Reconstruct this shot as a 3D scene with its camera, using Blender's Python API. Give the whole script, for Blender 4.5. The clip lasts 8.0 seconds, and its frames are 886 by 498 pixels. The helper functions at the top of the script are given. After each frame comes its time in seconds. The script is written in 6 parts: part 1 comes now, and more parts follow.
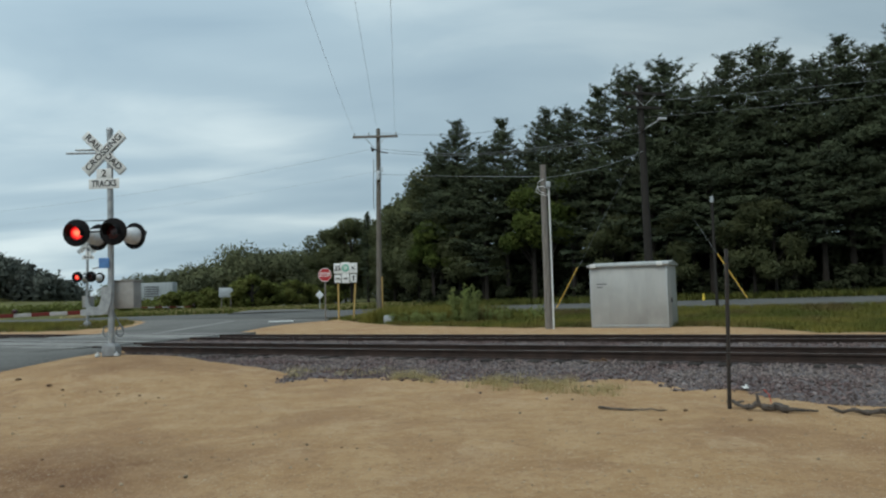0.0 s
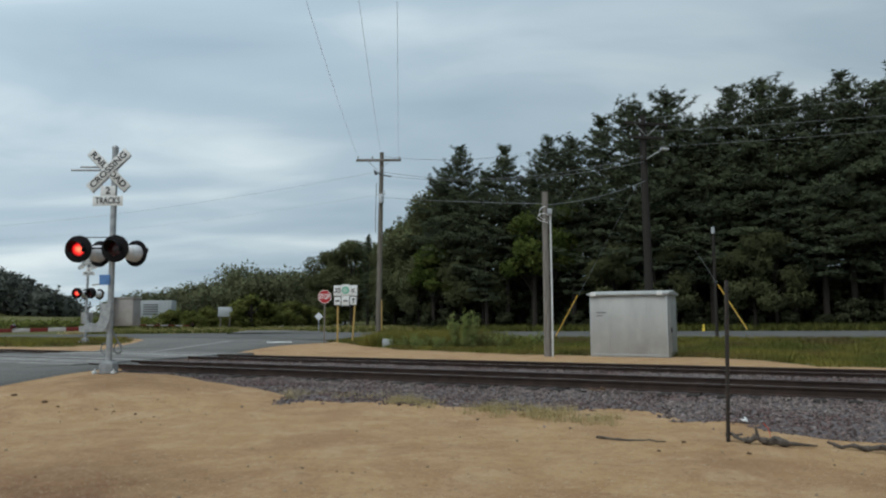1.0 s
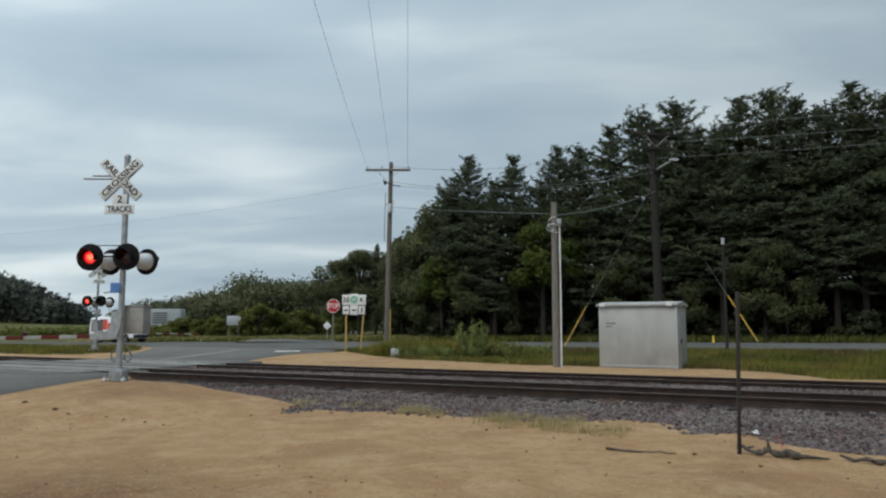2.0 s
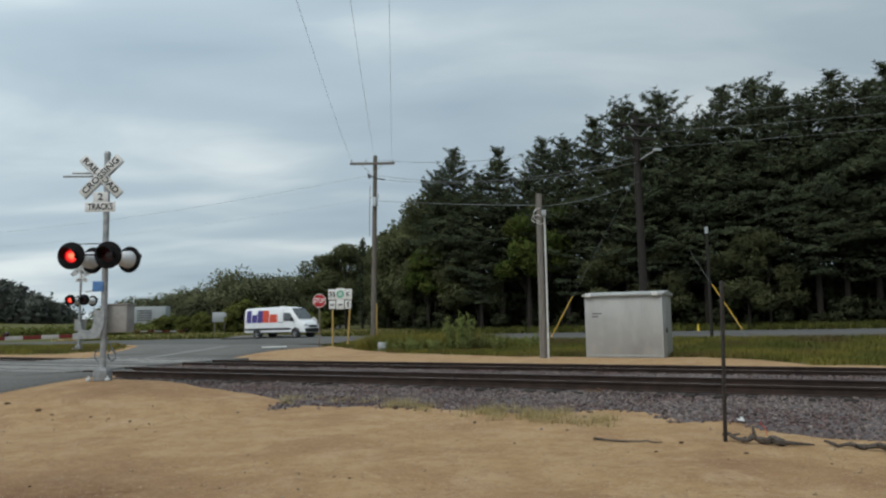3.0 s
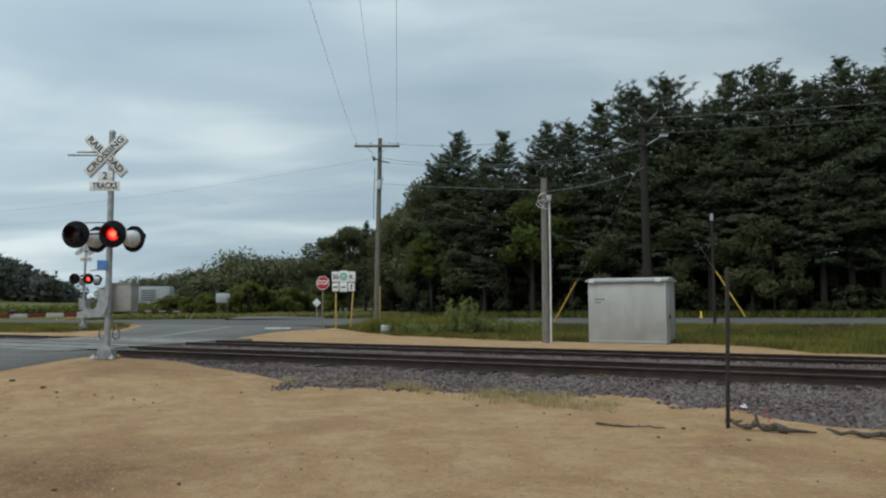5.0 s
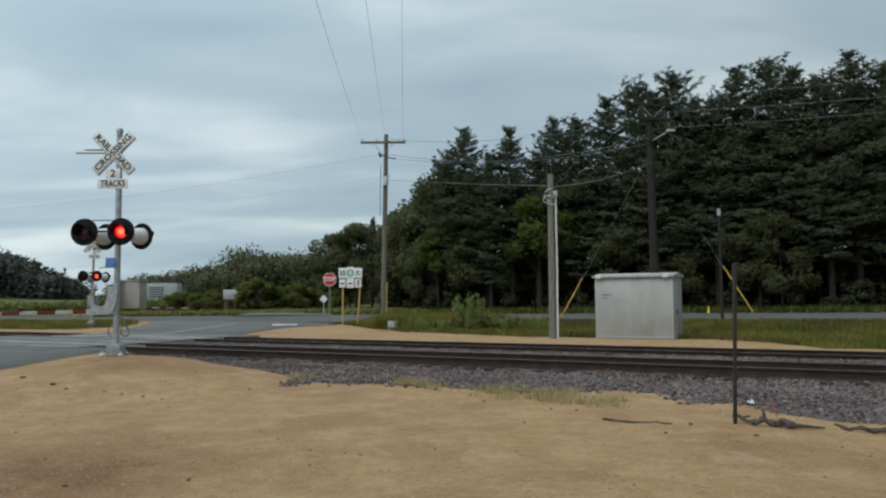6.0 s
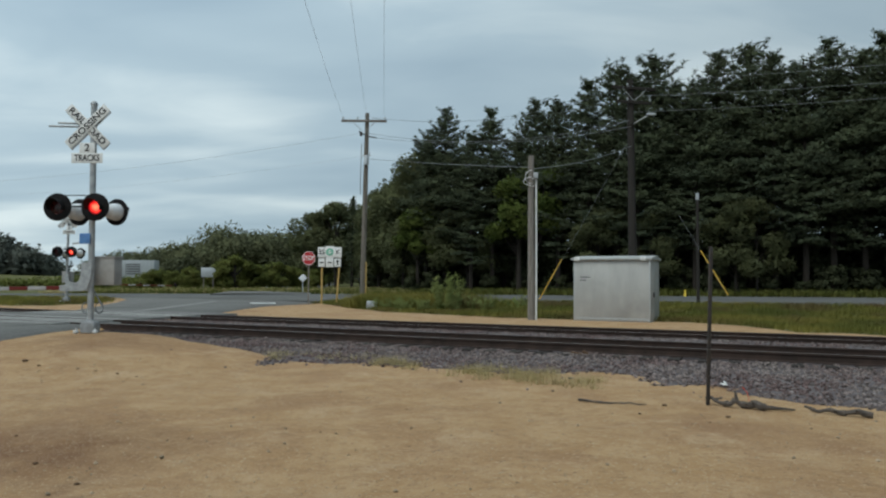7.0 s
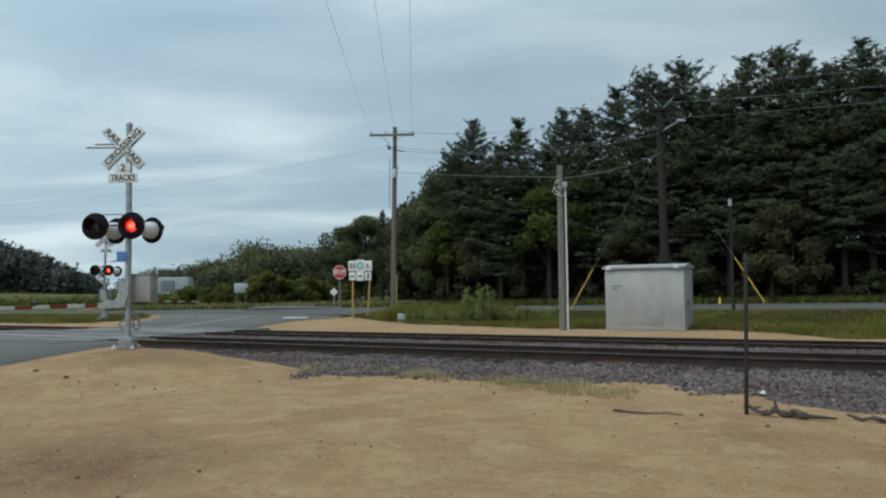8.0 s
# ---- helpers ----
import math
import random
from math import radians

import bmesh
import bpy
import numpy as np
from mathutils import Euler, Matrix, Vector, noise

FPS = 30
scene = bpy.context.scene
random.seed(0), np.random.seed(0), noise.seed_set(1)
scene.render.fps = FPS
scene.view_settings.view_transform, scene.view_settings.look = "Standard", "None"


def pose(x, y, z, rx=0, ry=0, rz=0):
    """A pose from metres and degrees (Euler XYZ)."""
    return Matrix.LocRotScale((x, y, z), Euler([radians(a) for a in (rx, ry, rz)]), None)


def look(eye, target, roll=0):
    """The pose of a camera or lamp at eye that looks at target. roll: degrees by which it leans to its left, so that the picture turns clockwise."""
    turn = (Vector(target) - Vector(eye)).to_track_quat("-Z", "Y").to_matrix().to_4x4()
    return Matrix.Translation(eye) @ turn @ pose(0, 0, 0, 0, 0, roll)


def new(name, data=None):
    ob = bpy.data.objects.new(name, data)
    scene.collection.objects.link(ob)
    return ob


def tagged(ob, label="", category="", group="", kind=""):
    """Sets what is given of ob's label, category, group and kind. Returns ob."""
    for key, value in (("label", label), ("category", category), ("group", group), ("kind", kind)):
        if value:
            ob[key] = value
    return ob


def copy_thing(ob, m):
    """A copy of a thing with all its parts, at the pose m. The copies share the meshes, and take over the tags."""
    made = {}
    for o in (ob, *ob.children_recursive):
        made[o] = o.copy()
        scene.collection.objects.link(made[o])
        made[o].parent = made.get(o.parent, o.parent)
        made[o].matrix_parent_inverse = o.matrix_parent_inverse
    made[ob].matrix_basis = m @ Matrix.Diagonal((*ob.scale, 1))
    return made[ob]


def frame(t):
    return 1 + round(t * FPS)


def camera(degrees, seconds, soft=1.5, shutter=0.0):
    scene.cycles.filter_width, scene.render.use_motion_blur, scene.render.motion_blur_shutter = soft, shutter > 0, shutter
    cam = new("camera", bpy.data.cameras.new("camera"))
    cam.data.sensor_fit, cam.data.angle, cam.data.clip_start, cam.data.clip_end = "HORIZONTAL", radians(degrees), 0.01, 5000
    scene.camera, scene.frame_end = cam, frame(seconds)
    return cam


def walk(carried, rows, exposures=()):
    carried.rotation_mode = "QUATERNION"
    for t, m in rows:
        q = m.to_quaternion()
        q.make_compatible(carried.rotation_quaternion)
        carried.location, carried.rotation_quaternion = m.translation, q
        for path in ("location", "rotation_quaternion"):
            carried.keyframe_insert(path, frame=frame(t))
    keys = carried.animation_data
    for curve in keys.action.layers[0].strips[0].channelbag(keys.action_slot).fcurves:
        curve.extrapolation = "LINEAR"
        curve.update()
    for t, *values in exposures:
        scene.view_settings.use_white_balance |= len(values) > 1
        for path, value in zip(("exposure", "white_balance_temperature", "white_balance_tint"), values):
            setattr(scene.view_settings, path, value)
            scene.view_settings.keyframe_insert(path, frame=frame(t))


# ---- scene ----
# ---- camera and its walk ----
cam = camera(63.8, 8.0, soft=2.2, shutter=0.15)
PATH = ((0.0, 0.016, -0.008, 1.595, 0.418, 3.596, 1.539), (0.5, 0.008, -0.031, 1.607, 1.259, 5.077, -0.267), (1.0, 0.015, -0.030, 1.600, 0.373, 5.561, 0.201),
        (1.5, 0.015, -0.037, 1.597, 0.474, 5.622, -0.442), (1.7, 0.003, -0.044, 1.592, 1.044, 6.212, -0.120), (2.8, -0.012, -0.015, 1.613, 0.453, 6.446, 0.292),
        (3.0, 0.004, -0.009, 1.606, -0.029, 5.768, 0.851), (3.5, -0.003, 0.017, 1.597, -0.568, 5.054, -0.476), (4.0, -0.007, 0.012, 1.601, 0.044, 4.635, -0.002),
        (4.5, -0.014, 0.028, 1.596, -0.006, 4.500, 0.034), (6.0, -0.017, 0.004, 1.603, 0.719, 4.150, 0.261), (6.5, -0.006, 0.018, 1.606, -0.669, 3.375, -0.630),
        (7.0, 0.004, 0.035, 1.600, -0.905, 2.585, -0.398), (7.5, -0.001, 0.037, 1.595, 0.063, 2.059, 0.604), (8.0, -0.006, 0.023, 1.594, 1.523, 3.550, 0.550))
# the film's white balance starts cool, warms and cools again
BALANCE = ((0.0, 6250, 5), (0.8, 6320, 8), (1.5, 6420, 10), (3.0, 6550, 10), (3.6, 6580, 10), (4.4, 6430, 8), (6.0, 6380, 7), (7.0, 6300, 6), (8.0, 6120, 5))
walk(cam, [(t, pose(ex, ey, ez, 90 + p, r, y)) for t, ex, ey, ez, y, p, r in PATH], [(t, 0, k, g) for t, k, g in BALANCE])

# ---- world, sun ----
SUN_AZ, SUN_EL = radians(215), radians(48)
world = bpy.data.worlds.new("overcast_sky")
scene.world = world
world.use_nodes = True
wn, wl = world.node_tree.nodes, world.node_tree.links
wn.clear()


def wnode(kind, **kw):
    n = wn.new(kind)
    for k, v in kw.items():
        n.inputs[k].default_value = v
    return n


def wmath(op, a, b=0.0):
    n = wn.new("ShaderNodeMath")
    n.operation = op
    for i, v in enumerate((a, b)):
        if isinstance(v, (int, float)):
            n.inputs[i].default_value = v
        else:
            wl.new(v, n.inputs[i])
    return n.outputs[0]


sky = wn.new("ShaderNodeTexSky")
sky.sky_type, sky.sun_disc, sky.sun_elevation, sky.sun_rotation = "NISHITA", False, SUN_EL, SUN_AZ
sky.air_density, sky.dust_density = 1.0, 2.0
coord = wn.new("ShaderNodeTexCoord")
sep = wn.new("ShaderNodeSeparateXYZ")
wl.new(coord.outputs["Generated"], sep.inputs[0])
lift = wmath("ADD", wmath("MAXIMUM", sep.outputs[2], 0.0), 0.16)
flat = wn.new("ShaderNodeCombineXYZ")
wl.new(wmath("DIVIDE", sep.outputs[0], lift), flat.inputs[0])
wl.new(wmath("DIVIDE", sep.outputs[1], lift), flat.inputs[1])
turned = wn.new("ShaderNodeMapping")
turned.inputs["Rotation"].default_value = (0, 0, 0.35)
turned.inputs["Location"].default_value = (0.4, 1.7, 0)
turned.inputs["Scale"].default_value = (0.55, 1.0, 1)
wl.new(flat.outputs[0], turned.inputs[0])
big = wnode("ShaderNodeTexNoise", Scale=0.75, Detail=3.0, Roughness=0.5, Distortion=0.3)
small = wnode("ShaderNodeTexNoise", Scale=2.1, Detail=5.0, Roughness=0.5, Distortion=0.5)
wl.new(turned.outputs[0], big.inputs["Vector"])
wl.new(turned.outputs[0], small.inputs["Vector"])
mixed = wmath("ADD", wmath("MULTIPLY", big.outputs[0], 0.74), wmath("MULTIPLY", small.outputs[0], 0.26))
ramp = wn.new("ShaderNodeValToRGB")
ramp.color_ramp.elements[0].position, ramp.color_ramp.elements[0].color = 0.36, (0.352, 0.463, 0.552, 1)
ramp.color_ramp.elements[1].position, ramp.color_ramp.elements[1].color = 0.63, (0.805, 0.895, 0.91, 1)
mid = ramp.color_ramp.elements.new(0.5)
mid.color = (0.485, 0.60, 0.672, 1)
wl.new(mixed, ramp.inputs[0])
# an overcast sky is brighter overhead
zen = wmath("ADD", wmath("MULTIPLY", wmath("POWER", wmath("MAXIMUM", sep.outputs[2], 0.0), 2.0), 1.15), 0.86)
cloud = wn.new("ShaderNodeBackground")
wl.new(ramp.outputs[0], cloud.inputs["Color"])
# thinner cloud, and so more light, towards the west
west = wmath("ADD", wmath("MULTIPLY", sep.outputs[0], -0.34), 0.97)
wl.new(wmath("MULTIPLY", zen, west), cloud.inputs["Strength"])
clear = wn.new("ShaderNodeBackground")
wl.new(sky.outputs[0], clear.inputs["Color"])
clear.inputs["Strength"].default_value = 0.08
mixer = wn.new("ShaderNodeMixShader")
mixer.inputs[0].default_value = 0.9
wl.new(clear.outputs[0], mixer.inputs[1])
wl.new(cloud.outputs[0], mixer.inputs[2])
wl.new(mixer.outputs[0], wn.new("ShaderNodeOutputWorld").inputs[0])

sun = new("sun", bpy.data.lights.new("sun", "SUN"))
sun.data.energy, sun.data.angle, sun.data.color = 1.2, radians(25), (1.0, 0.96, 0.9)
sun.matrix_world = look((-20, -28, 40), (0, 0, 0))


# ---- materials ----
def material(name, colour, rough=0.8, metal=0.0, second=None, scale=8.0, bump=0.0, bump_scale=None, island=0.0, stretch=None,
             stain=None, stain_scale=0.6, emit=None, strength=0.0, per_object=0.0, spec=0.5, thin=0.0):
    m = bpy.data.materials.new(name)
    m.use_nodes = True
    n, l = m.node_tree.nodes, m.node_tree.links
    b = n["Principled BSDF"]
    b.inputs["Roughness"].default_value, b.inputs["Metallic"].default_value = rough, metal
    b.inputs["Specular IOR Level"].default_value = spec
    tc = n.new("ShaderNodeTexCoord")
    vec = tc.outputs["Object"]
    if stretch:
        mp = n.new("ShaderNodeMapping")
        mp.inputs["Scale"].default_value = stretch
        l.new(vec, mp.inputs[0])
        vec = mp.outputs[0]
    out = None

    def blend(a, c2, fac, lo, hi):
        mix = n.new("ShaderNodeMix")
        mix.data_type = "RGBA"
        mr = n.new("ShaderNodeMapRange")
        mr.inputs["From Min"].default_value, mr.inputs["From Max"].default_value = lo, hi
        l.new(fac, mr.inputs["Value"])
        l.new(mr.outputs[0], mix.inputs["Factor"])
        if isinstance(a, tuple):
            mix.inputs[6].default_value = (*a, 1)
        else:
            l.new(a, mix.inputs[6])
        mix.inputs[7].default_value = (*c2, 1)
        return mix.outputs[2]

    out = tuple(colour)
    if second:
        t = n.new("ShaderNodeTexNoise")
        t.inputs["Scale"].default_value, t.inputs["Detail"].default_value = scale, 6
        l.new(vec, t.inputs["Vector"])
        out = blend(out, second, t.outputs[0], 0.38, 0.62)
    if stain:
        t = n.new("ShaderNodeTexNoise")
        t.inputs["Scale"].default_value, t.inputs["Detail"].default_value = stain_scale, 4
        l.new(tc.outputs["Object"], t.inputs["Vector"])
        out = blend(out, stain, t.outputs[0], 0.5, 0.72)
    if island or per_object:
        src = n.new("ShaderNodeNewGeometry").outputs["Random Per Island"] if island else n.new("ShaderNodeObjectInfo").outputs["Random"]
        k = island or per_object
        mr = n.new("ShaderNodeMapRange")
        mr.inputs["To Min"].default_value, mr.inputs["To Max"].default_value = 1 - k, 1 + k
        l.new(src, mr.inputs["Value"])
        hsv = n.new("ShaderNodeHueSaturation")
        l.new(mr.outputs[0], hsv.inputs["Value"])
        if isinstance(out, tuple):
            hsv.inputs["Color"].default_value = (*out, 1)
        else:
            l.new(out, hsv.inputs["Color"])
        out = hsv.outputs[0]
    if isinstance(out, tuple):
        b.inputs["Base Color"].default_value = (*out, 1)
    else:
        l.new(out, b.inputs["Base Color"])
    if bump:
        t = n.new("ShaderNodeTexNoise")
        t.inputs["Scale"].default_value, t.inputs["Detail"].default_value = bump_scale or scale * 3, 5
        l.new(vec, t.inputs["Vector"])
        bp = n.new("ShaderNodeBump")
        bp.inputs["Strength"].default_value, bp.inputs["Distance"].default_value = bump, 0.02
        l.new(t.outputs[0], bp.inputs["Height"])
        l.new(bp.outputs[0], b.inputs["Normal"])
    if thin:
        # light passes through leaves and blades
        tr = n.new("ShaderNodeBsdfTranslucent")
        if isinstance(out, tuple):
            tr.inputs["Color"].default_value = (*out, 1)
        else:
            l.new(out, tr.inputs["Color"])
        mx = n.new("ShaderNodeMixShader")
        mx.inputs[0].default_value = thin
        l.new(b.outputs[0], mx.inputs[1])
        l.new(tr.outputs[0], mx.inputs[2])
        l.new(mx.outputs[0], n["Material Output"].inputs["Surface"])
    if emit:
        b.inputs["Emission Color"].default_value = (*emit, 1)
        b.inputs["Emission Strength"].default_value = strength
    return m


M_ASPHALT = material("asphalt", (0.105, 0.103, 0.097), 1.0, second=(0.135, 0.131, 0.124), scale=30, bump=0.3, stain=(0.085, 0.083, 0.079), stain_scale=0.25, spec=0.05)
M_ROAD = material("worn_asphalt", (0.130, 0.124, 0.115), 1.0, second=(0.172, 0.165, 0.154), scale=25, bump=0.3, stain=(0.095, 0.09, 0.084), stain_scale=0.22, stretch=(1, 0.35, 1), spec=0.05)
M_CONCRETE = material("crossing_concrete", (0.265, 0.255, 0.236), 0.95, second=(0.195, 0.186, 0.172), scale=6, bump=0.3, per_object=0.12, stain=(0.15, 0.143, 0.132), stain_scale=1.4, spec=0.15)
M_RAIL = material("rusty_rail_steel", (0.034, 0.024, 0.02), 0.85, 0.1, second=(0.055, 0.036, 0.029), scale=4, bump=0.2, spec=0.2)
M_HEAD = material("polished_rail_head", (0.30, 0.29, 0.28), 0.42, 0.8, second=(0.16, 0.13, 0.11), scale=3, stretch=(0.2, 6, 6))
M_TIE = material("creosoted_tie", (0.030, 0.025, 0.022), 0.95, second=(0.055, 0.046, 0.04), scale=6, stretch=(6, 1, 6), bump=0.5, per_object=0.3, spec=0.2)
M_BALLAST = material("ballast_bed", (0.075, 0.06, 0.060), 1.0, second=(0.16, 0.138, 0.134), scale=17, bump=1.0, bump_scale=22, stain=(0.075, 0.055, 0.055), stain_scale=0.5, spec=0.15)
M_STONE = material("ballast_stone", (0.172, 0.142, 0.130), 0.95, second=(0.122, 0.084, 0.078), scale=0.7, island=0.55, bump=0.3, bump_scale=60, spec=0.15)
M_LOOSESTONE = material("loose_ballast_stone", (0.19, 0.165, 0.155), 0.95, second=(0.12, 0.09, 0.085), scale=0.8, per_object=0.5, bump=0.3, bump_scale=6, spec=0.15)
M_PEBBLE = material("lot_stone", (0.30, 0.225, 0.145), 0.9, island=0.35)
M_CLOD = material("dark_clod", (0.085, 0.05, 0.03), 0.95, second=(0.14, 0.09, 0.055), scale=12, bump=0.6, spec=0.1)
M_WOODDARK = material("weathered_branch", (0.05, 0.04, 0.034), 0.95, second=(0.10, 0.08, 0.065), scale=9, bump=0.6)
M_POLE = material("weathered_pole_wood", (0.24, 0.215, 0.19), 0.95, second=(0.15, 0.135, 0.12), scale=5, stretch=(9, 9, 0.4), bump=0.5, spec=0.15)
M_POLEBROWN = material("brown_pole_wood", (0.20, 0.178, 0.15), 0.95, second=(0.12, 0.105, 0.09), scale=5, stretch=(9, 9, 0.4), bump=0.5, spec=0.15)
M_POLEDARK = material("dark_pole_wood", (0.045, 0.04, 0.036), 0.95, second=(0.03, 0.027, 0.025), scale=5, stretch=(9, 9, 0.4), bump=0.5, spec=0.1)
M_YPOST = material("yellow_sign_post_wood", (0.50, 0.33, 0.10), 0.85, second=(0.36, 0.24, 0.09), scale=6, stretch=(6, 6, 0.6), bump=0.3)
M_GALV = material("galvanised_steel", (0.40, 0.41, 0.415), 0.55, 0.4, second=(0.29, 0.30, 0.305), scale=9, bump=0.08)
M_ALU = material("aluminium_sheet", (0.43, 0.425, 0.405), 0.55, 0.3, second=(0.37, 0.366, 0.35), scale=2.2, stretch=(1, 1, 0.35), stain=(0.325, 0.32, 0.305), stain_scale=0.9, bump=0.06, bump_scale=4, spec=0.3)
M_ALULIGHT = material("bright_aluminium_trim", (0.66, 0.67, 0.67), 0.45, 0.3, second=(0.55, 0.56, 0.56), scale=6)
M_CASE = material("grey_case_paint", (0.33, 0.315, 0.295), 0.65, second=(0.27, 0.26, 0.245), scale=5, bump=0.05)
M_BLACK = material("matt_black_paint", (0.008, 0.008, 0.009), 0.8, second=(0.014, 0.013, 0.013), scale=12, spec=0.15)
M_HOUSING = material("silver_lamp_housing", (0.70, 0.71, 0.72), 0.6, 0.0, second=(0.6, 0.61, 0.62), scale=9)
M_LENSDARK = material("unlit_red_lens", (0.055, 0.008, 0.009), 0.25, second=(0.03, 0.005, 0.006), scale=18)
M_SIGNWHITE = material("white_sign_sheeting", (0.74, 0.74, 0.72), 0.6, second=(0.64, 0.64, 0.62), scale=7)
M_SIGNBACK = material("sign_back_aluminium", (0.42, 0.44, 0.45), 0.5, 0.4, second=(0.36, 0.38, 0.39), scale=8)
M_LETTER = material("black_letter_sheeting", (0.02, 0.02, 0.02), 0.6)
M_SIGNRED = material("red_sign_sheeting", (0.46, 0.022, 0.03), 0.55, second=(0.38, 0.018, 0.024), scale=7)
M_SIGNGREEN = material("green_sign_sheeting", (0.10, 0.38, 0.25), 0.55, second=(0.16, 0.44, 0.32), scale=9)
M_BLUE = material("blue_plate", (0.10, 0.24, 0.52), 0.55, second=(0.08, 0.19, 0.44), scale=9)
M_STRIPERED = material("gate_red_stripe", (0.125, 0.02, 0.015), 0.7, second=(0.11, 0.018, 0.014), scale=9, spec=0.2)
M_STRIPEWHITE = material("gate_white_stripe", (0.36, 0.35, 0.335), 0.7, second=(0.32, 0.31, 0.30), scale=9, spec=0.2)
M_GUARD = material("yellow_guy_guard", (0.62, 0.36, 0.03), 0.6, second=(0.5, 0.29, 0.03), scale=9)
M_YELLOW = material("yellow_marker_plastic", (0.72, 0.52, 0.04), 0.55, second=(0.6, 0.43, 0.04), scale=9)
M_WIRE = material("dull_wire", (0.17, 0.18, 0.19), 0.7, second=(0.21, 0.22, 0.23), scale=3)
M_PVC = material("pale_conduit", (0.68, 0.68, 0.66), 0.55, second=(0.58, 0.58, 0.56), scale=5)
M_TPOST = material("dark_steel_post", (0.035, 0.033, 0.032), 0.7, 0.3, second=(0.06, 0.045, 0.036), scale=12, bump=0.2)
M_VANWHITE = material("white_van_paint", (0.80, 0.81, 0.82), 0.3, second=(0.75, 0.76, 0.77), scale=1.5)
M_VANBLACK = material("black_plastic_trim", (0.025, 0.025, 0.027), 0.6, second=(0.04, 0.04, 0.042), scale=9)
M_GLASSDARK = material("tinted_glass", (0.045, 0.052, 0.056), 0.06, second=(0.055, 0.062, 0.066), scale=3, spec=1.0)
M_PURPLE = material("purple_graphic", (0.055, 0.035, 0.20), 0.4)
M_ORANGE = material("orange_red_graphic", (0.62, 0.07, 0.035), 0.4)
M_TYRE = material("tyre_rubber", (0.02, 0.02, 0.021), 0.85, second=(0.032, 0.031, 0.03), scale=12)
M_RIM = material("grey_wheel_rim", (0.36, 0.37, 0.38), 0.4, 0.5, second=(0.26, 0.27, 0.28), scale=12)
M_LIGHTGLASS = material("headlight_glass", (0.55, 0.57, 0.58), 0.15, second=(0.42, 0.44, 0.46), scale=9)
M_TAIL = material("red_tail_lens", (0.35, 0.02, 0.02), 0.3, second=(0.28, 0.016, 0.016), scale=9)
M_BARK = material("pine_bark", (0.048, 0.041, 0.035), 0.95, second=(0.034, 0.029, 0.025), scale=5, stretch=(5, 5, 0.7), bump=0.6, spec=0.05)
# undergrowth leaf colour, darkened to hold the wood's deep shade
M_UNDER = material("painted_shade_leaves", (0.046, 0.052, 0.03), 0.9, island=0.2, second=(0.062, 0.069, 0.037), scale=0.4, spec=0.0)
M_WIREPALE = material("pale_overhead_wire", (0.40, 0.43, 0.45), 0.7, second=(0.45, 0.48, 0.5), scale=3)
M_BASECASE = material("weathered_cast_iron", (0.27, 0.275, 0.275), 0.8, second=(0.2, 0.2, 0.2), scale=7, bump=0.1, spec=0.2)
M_PINE = material("pine_needles", (0.060, 0.073, 0.046), 0.9, island=0.08, second=(0.088, 0.103, 0.057), scale=0.3, spec=0.03, thin=0.15)
M_LEAF = material("broad_leaves", (0.085, 0.115, 0.03), 0.9, island=0.2, second=(0.125, 0.15, 0.04), scale=0.5, spec=0.03, thin=0.35)
M_LEAFDARK = material("shaded_broad_leaves", (0.102, 0.112, 0.058), 0.9, island=0.14, second=(0.13, 0.14, 0.066), scale=0.4, spec=0.03, thin=0.3)
M_LEAFLIGHT = material("light_green_leaves", (0.125, 0.145, 0.040), 0.9, island=0.12, second=(0.175, 0.18, 0.055), scale=0.5, spec=0.05, thin=0.4)
# distance haze is mixed into the paler, greyer leaf colours of woods and hill
M_FARLEAF = material("hazed_wood_leaves", (0.112, 0.120, 0.070), 0.95, island=0.06, second=(0.15, 0.155, 0.08), scale=0.07, spec=0.0, thin=0.25)
M_HAZELEAF = material("hazed_hill_leaves", (0.095, 0.104, 0.09), 0.95, island=0.02, second=(0.105, 0.114, 0.095), scale=0.03, spec=0.0, thin=0.2)
M_GRASS = material("verge_grass_blades", (0.105, 0.115, 0.030), 0.9, island=0.15, second=(0.215, 0.185, 0.045), scale=0.30, stain=(0.125, 0.085, 0.045), stain_scale=0.42, spec=0.03, thin=0.35)
M_WEEDPALE = material("pale_weed_leaves", (0.19, 0.225, 0.075), 0.9, island=0.15, second=(0.25, 0.27, 0.10), scale=1.0, spec=0.03, thin=0.4)
M_DRYGRASS = material("dry_grass_blades", (0.36, 0.29, 0.13), 0.9, island=0.25, second=(0.45, 0.37, 0.2), scale=2, spec=0.05, thin=0.35)
M_WEED = material("green_weed_leaves", (0.105, 0.122, 0.034), 0.9, island=0.2, second=(0.16, 0.16, 0.046), scale=1.2, spec=0.05, thin=0.35)
M_SHED = material("grey_trailer_sheet", (0.36, 0.38, 0.39), 0.6, second=(0.31, 0.33, 0.34), scale=1.2, stretch=(3, 1, 0.3))
M_SHEDDARK = material("dark_louvre_metal", (0.13, 0.135, 0.14), 0.7, second=(0.10, 0.10, 0.105), scale=4)
M_CABTRIM = material("dull_aluminium_trim", (0.43, 0.44, 0.435), 0.5, 0.3, second=(0.38, 0.39, 0.39), scale=6)
M_WHITEDEBRIS = material("white_painted_board", (0.72, 0.72, 0.70), 0.7, second=(0.6, 0.6, 0.58), scale=6)
